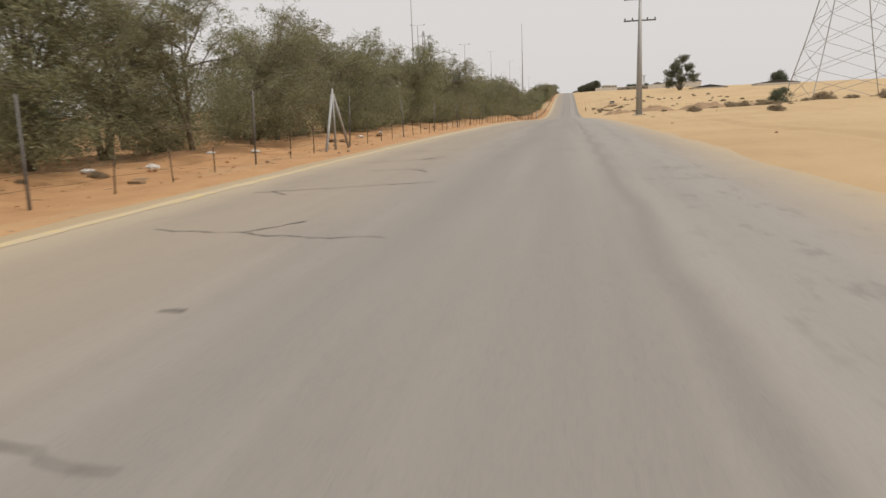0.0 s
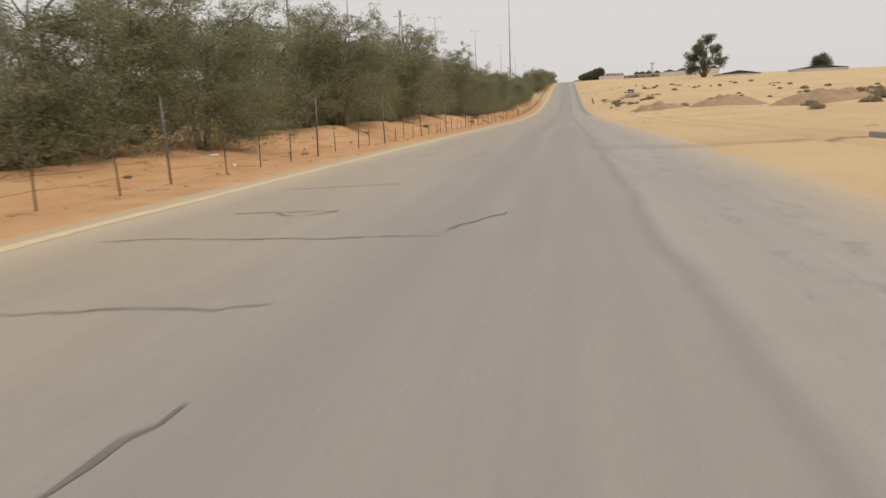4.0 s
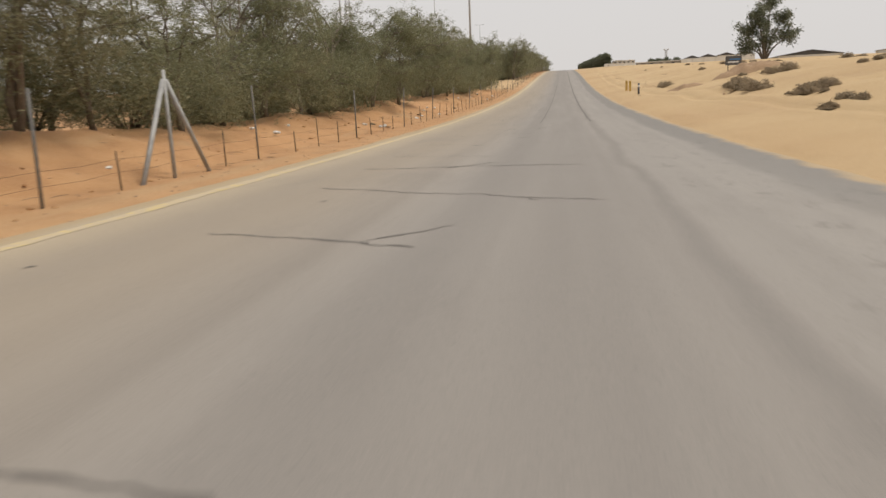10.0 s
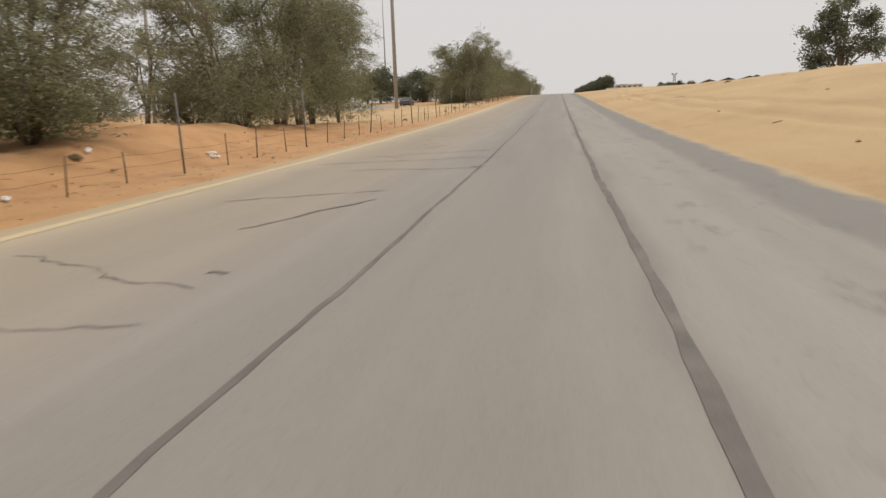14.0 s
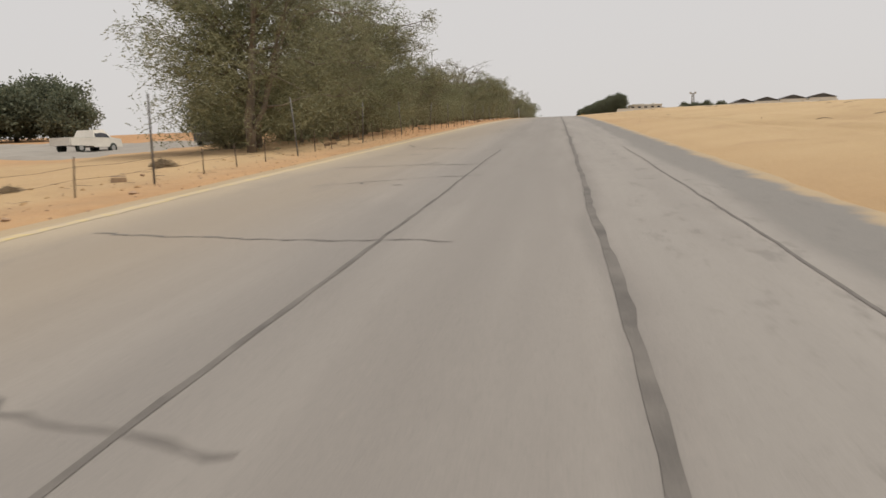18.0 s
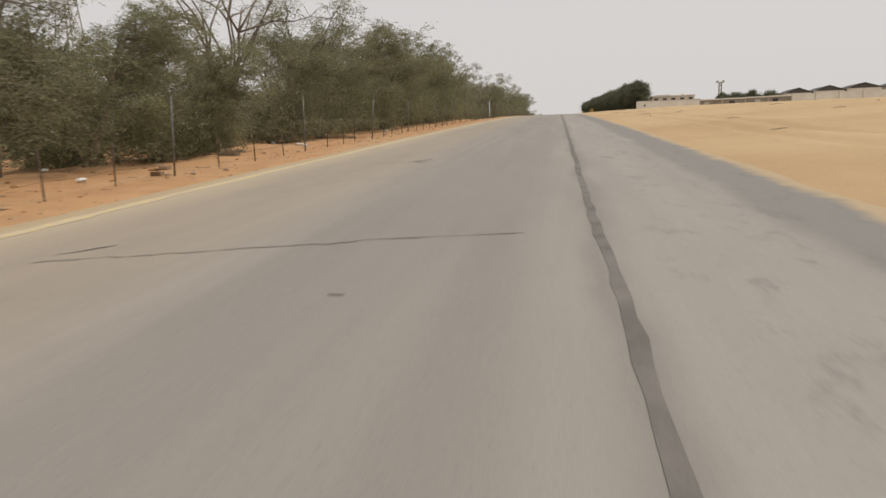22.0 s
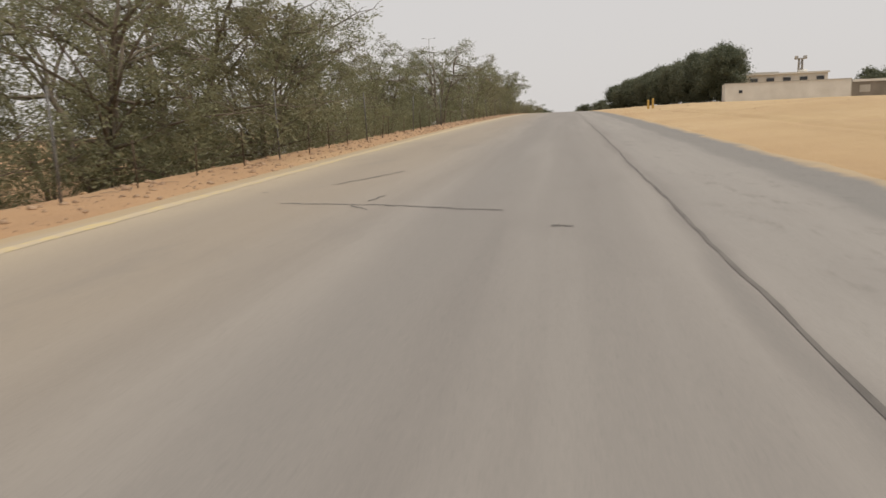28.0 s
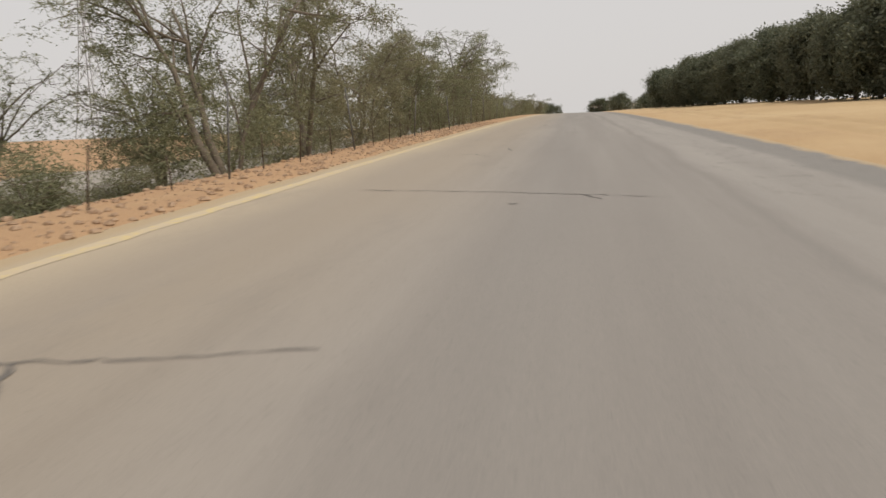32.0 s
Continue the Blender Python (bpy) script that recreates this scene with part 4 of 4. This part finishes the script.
# ================= buildings past the crest =================
def low_building():
    ob = thing("white_building", (33.9, 612.0, 21.0), "low off-white flat-roofed building with small windows", "building")
    part("wall", Geo().box((-6.0, 0, -0.6), (6.0, 9, 4.45)), WHITEWASH, ob)
    part("roof", Geo().box((-6.2, -0.3, 4.45), (6.2, 9.2, 4.7)), WHITEWASH, ob)
    part("roof_box", Geo().box((-4.6, 3, 4.702), (-0.4, 7, 5.1)), CONCRETE, ob)
    part("water_tank", Geo().tube([(3.6, 4.5, 4.702), (3.6, 4.5, 5.3)], 0.7, 14), WHITEWASH, ob, "", True)
    for i in range(5):
        wx = -5.5 + 2.45 * i
        win = part("window", Geo().box((wx, -0.10, 3.3), (wx + 1.2, -0.005, 4.0)), CONCRETE, ob)
        part("pane", Geo().box((wx + 0.07, -0.14, 3.37), (wx + 1.13, -0.104, 3.93)), VOIDGLASS, win)
    wall = thing("compound_wall", (30.5, 600.0, 21.1), "pale rendered compound wall in front of the building", "wall")
    part("panel", Geo().box((-8.3, 0, -0.8), (8.5, 0.25, 2.55)), WHITEWASH, wall)
    part("return_panel", Geo().box((-8.3, 0.252, -0.8), (-8.05, 2.0, 2.55)), WHITEWASH, wall)
    part("coping", Geo().box((-8.35, -0.05, 2.55), (8.55, 0.30, 2.65)), CONCRETE, wall)
    part("vent", Geo().box((-6.4, -0.04, 1.2), (-5.9, -0.004, 1.6)), VOIDGLASS, wall)


def long_wall():
    for i in range(10):
        x = 39.3 + 6.02 * i
        pale = i >= 4
        w = thing("wall_bay", (x, 601.0, 20.9 + 0.08 * i), "pale sheet-metal fence bay on the sand ridge" if pale else "weathered brown concrete wall bay on the sand ridge", "wall", "compound wall bays")
        part("panel", Geo().box((0.2, 0, -0.6), (5.98, 0.2, 2.75 if pale else 2.35)), WHITEWASH if pale else BLOCKWORK, w)
        part("pier", Geo().box((-0.02, -0.06, -0.6), (0.18, 0.26, 2.8)), CONCRETE, w)
        if pale:
            for k in range(5):
                part("rib", Geo().box((0.8 + 1.05 * k, -0.03, -0.6), (0.88 + 1.05 * k, -0.003, 2.75)), WHITEWASH, w)
        else:
            part("coping", Geo().box((0.2, -0.08, 2.35), (5.98, 0.28, 2.68)), WHITEWASH, w)
            part("recess", Geo().box((1.2 + 0.7 * (i % 3), -0.03, 0.9), (2.6 + 0.7 * (i % 3), -0.003, 1.9)), VOIDGLASS if i % 2 else CONCRETE, w)


def shed(x, y, w, h, material):
    ob = thing("shed", (x, y, ground_z(x, y) - 0.2), "distant shed with a dark pitched sheet roof", "shed", "sheds")
    part("wall", Geo().box((-w / 2, 0, 0), (w / 2, 12, h)), WHITEWASH, ob)
    g = Geo()
    for s in (-1, 1):
        g.add([(s * (w / 2 + 0.3), -0.4, h - 0.05), (0, -0.4, h + 1.5), (0, 12.4, h + 1.5), (s * (w / 2 + 0.3), 12.4, h - 0.05),
               (s * (w / 2 + 0.3), -0.4, h + 0.10), (0, -0.4, h + 1.65), (0, 12.4, h + 1.65), (s * (w / 2 + 0.3), 12.4, h + 0.10)],
              [(0, 1, 2, 3), (7, 6, 5, 4), (0, 4, 5, 1), (1, 5, 6, 2), (2, 6, 7, 3), (3, 7, 4, 0)])
    part("roof", g, material, ob)
    part("gable", Geo().add([(-w / 2, -0.01, h), (w / 2, -0.01, h), (0, -0.01, h + 1.45), (-w / 2, 0.1, h), (w / 2, 0.1, h), (0, 0.1, h + 1.45)],
                            [(0, 1, 2), (5, 4, 3), (0, 3, 4, 1), (1, 4, 5, 2), (2, 5, 3, 0)]), material, ob)


low_building()
long_wall()
for x, y, w, h in ((74.0, 630.0, 8.0, 4.0), (83.0, 630.0, 9.0, 4.4), (93.0, 630.0, 10.0, 4.8), (104.0, 630.0, 10.0, 5.0), (82.0, 446.0, 20.0, 0.9), (122.0, 455.0, 24.0, 1.6), (14.0, 905.0, 16.0, 6.0), (34.0, 915.0, 14.0, 6.5), (-24.0, 925.0, 14.0, 6.5)):
    shed(x, y, w, h, ROOFING)
x, y = 74.0, 740.0
tower = thing("water_tower", (x, y, ground_z(x, y)), "slim grey lattice tower with a small head", "tower")
for a, b in ((-0.8, -0.8), (0.8, -0.8), (0.8, 0.8), (-0.8, 0.8)):
    part("leg", Geo().tube([(a, b, -0.5), (a * 0.6, b * 0.6, 14.2)], 0.17, 6), GALV, tower)
web = Geo()
for i in range(7):
    z, k = 2.0 * i, 0.8 - 0.045 * i
    for q in (-1, 1):
        web.tube([(-k, q * k, z), (k, q * k, z + 2.0)], 0.09, 4).tube([(q * k, k, z), (q * k, -k, z + 2.0)], 0.09, 4)
part("bracing", web, GALV, tower)
part("platform", Geo().box((-1.6, -1.2, 14.2), (1.6, 1.2, 14.45)), GALV, tower)
for a in (-1.3, 1.3):
    part("lamp_head", Geo().box((a - 0.5, -0.3, 14.452), (a + 0.5, 0.3, 15.2)), CONCRETE, tower)


# ================= trees on the right skyline =================
def round_tree(seed, height, radius, count, size, label, leaf, clumps=70, low=0.05, flat=0.8, name="round_tree"):
    rnd = random.Random(seed)
    ob = thing(name, (0, 0, -200), label, "tree")
    trunk, centres = Geo(), []
    trunk.tube([(0, 0, -0.2), (0.1, 0.05, height * 0.3), (0.0, 0.1, height * 0.6)], [0.22, 0.17, 0.08], 8)
    for _ in range(clumps):
        a, b = rnd.uniform(0, 6.3), rnd.uniform(-1.2, 1.5)
        d = rnd.uniform(0.5, 1.0)
        zz = height * (low + (1 - low) * 0.5) + math.sin(b) * height * (1 - low) * 0.5 * d
        c = Vector((math.cos(a) * math.cos(b) * radius * d, math.sin(a) * math.cos(b) * radius * d, max(0.3, zz)))
        centres.append(tuple(c))
        trunk.tube([(0, 0.05, min(c.z * 0.6, height * 0.55)), tuple(c * 0.6 + Vector((0, 0, c.z * 0.25))), tuple(c)], [0.05, 0.03, 0.012], 4)
    part("trunk", trunk, BARK, ob, "", True)
    f = radius * 0.16
    crown = new("crown", leaf_mesh("crown", centres, [(f, f, f * flat)] * clumps, count, size, seed, leaf, 0.5))
    crown.parent = ob
    return ob


for k in range(18):
    t = min(k / 12, 1.0)
    x, y = 23.0 - 11.2 * t + 0.4 * math.sin(k * 2.4), 605 + 57 * t + 1.0 * math.sin(k * 1.7)
    if k > 12:
        x, y = 13.8 + 0.9 * (k - 12), 662 + 12 * (k - 12)
    z = ground_z(x, y) - 0.2
    if k < 4:
        dark = round_tree(5 + k, (8.3, 7.7, 8.2, 7.9)[k], 3.2, 34000, 0.26, "dense dark green rounded tree in a row beside the road", LEAF_DARK, 150)
        tagged(dark, group="dark trees beside the road")
        dark.matrix_basis = pose(x, y, z)
        kinds = [dark] if k == 0 else kinds + [dark]
    else:
        dark = copy_thing(kinds[k % 4], pose(x, y, z, 0, 0, 70 * k))
    dark.scale = (1 - 0.12 * t, 1 - 0.12 * t, 1.02 - 0.36 * t)


def eucalyptus():
    rnd = random.Random(70)
    ob = thing("eucalyptus_tree", (62.5, 428.0, ground_z(62.5, 428) - 0.3), "dark open-crowned eucalyptus tree on the sand ridge", "tree")
    trunk, centres, spreads = Geo(), [], []
    for x, y, z, r in ((-2.2, 0.3, 3.6, 1.2), (-1.2, -0.4, 5.6, 1.0), (0.3, 0.2, 2.6, 1.5), (0.6, 0.5, 7.0, 0.95), (1.9, -0.2, 5.2, 1.1), (2.6, 0.4, 2.9, 1.2), (-0.3, 0.0, 4.4, 1.0), (-1.9, 0.2, 1.8, 1.1)):
        trunk.tube([(0, 0, -0.2), (x * 0.35, y * 0.35, z * 0.5), (x, y, z)], [0.16, 0.10, 0.03], 6)
        for _ in range(14):
            centres.append((x + rnd.gauss(0, r * 0.5), y + rnd.gauss(0, r * 0.5), z + rnd.gauss(0, r * 0.42)))
            spreads.append((0.28, 0.28, 0.26))
    part("trunk", trunk, BARK, ob, "", True)
    crown = new("crown", leaf_mesh("crown", centres, spreads, 14000, 0.24, 70, LEAF_DARK, 0.4))
    crown.parent = ob
    ob.scale = (2.6, 2.6, 2.5)


eucalyptus()


def palm(seed, height):
    """A date palm: a ringed trunk and arching fronds of narrow leaflets."""
    rnd = random.Random(seed)
    ob = thing("palm_tree", (0, 0, -150), "grey-green date palm standing beyond the paved apron", "palm tree", "palms beyond the lot")
    part("trunk", Geo().tube([(0.05 * math.sin(i), 0, height * i / 12 - 0.2) for i in range(13)], [0.30 if i % 2 else 0.25 for i in range(13)], 9), BARK, ob)
    for k in range(26):
        a, lift, l = 2.4 * k, rnd.uniform(-0.2, 1.25), rnd.uniform(2.3, 3.2)
        g, pts = Geo(), []
        for i in range(9):
            t = i / 8
            r = l * t * math.cos(lift) * (1 - 0.1 * t)
            pts.append(Vector((math.cos(a) * r, math.sin(a) * r, height + l * (t * math.sin(lift) - 0.62 * t * t))))
        g.tube(pts, [0.035 - 0.003 * i for i in range(9)], 4)
        side = Vector((-math.sin(a), math.cos(a), 0))
        for i in range(1, 9):
            for q in (-1, 1):
                for o in (0.0, 0.5):
                    p = pts[i - 1].lerp(pts[i], o)
                    tip = p + side * q * 0.62 * (1.15 - i / 9) + (pts[i] - pts[i - 1]) * 0.8 - Vector((0, 0, 0.14))
                    w = (pts[i] - pts[i - 1]) * 0.34
                    g.add([p - w, p + w, tip, p - w + Vector((0, 0, 0.02))], [(0, 1, 2), (3, 2, 1)])
        part("frond", g, LEAF_DARK, ob)
    return ob


date_palm = palm(90, 7.6)
date_palm.matrix_basis = pose(-87.0, 409.0, ground_z(-87.0, 409.0))
for x, y, k in ((-82.5, 411.0, 1.05), (-95.0, 414.0, 0.92), (-91.0, 417.0, 1.1)):
    copy_thing(date_palm, pose(x, y, ground_z(x, y), 0, 0, 40 * k)).scale = (k, k, k)
for k, (x, y, h) in enumerate(((50.0, 622.0, 4.6), (54.5, 624.0, 4.4), (59.0, 623.0, 4.9), (64.5, 625.0, 4.7), (124.0, 462.0, 8.0), (39.0, 144.0, 3.2), (84.0, 190.0, 8.5), (-88.0, 428.0, 9.0), (-50.0, 440.0, 7.0), (-33.0, 430.0, 7.5), *((rnd.choice((rnd.uniform(-48, -12), rnd.uniform(9, 40))), 880 + 7 * k, rnd.uniform(7.5, 9.5)) for k in range(12)), (-84.0, 418.0, 9.0), (-78.0, 424.0, 9.5), (-72.0, 420.0, 7.0), (-56.0, 432.0, 7.0), (-44.0, 430.0, 8.4), (-38.0, 438.0, 7.0), (-92.0, 420.0, 8.0))):
    if k < 2:
        small = round_tree(14 + k, 4.6, 2.8, 9000, 0.26, "small dark round tree standing in the distance", LEAF_DARK, 60)
        tagged(small, group="small dark trees")
        small.matrix_basis = pose(x, y, ground_z(x, y) - 0.1)
        kinds = [small] if k == 0 else kinds + [small]
    else:
        ob = copy_thing(kinds[k % 2], pose(x, y, ground_z(x, y) - 0.1, 0, 0, 50 * k))
        ob.scale = (h / 4.6,) * 3
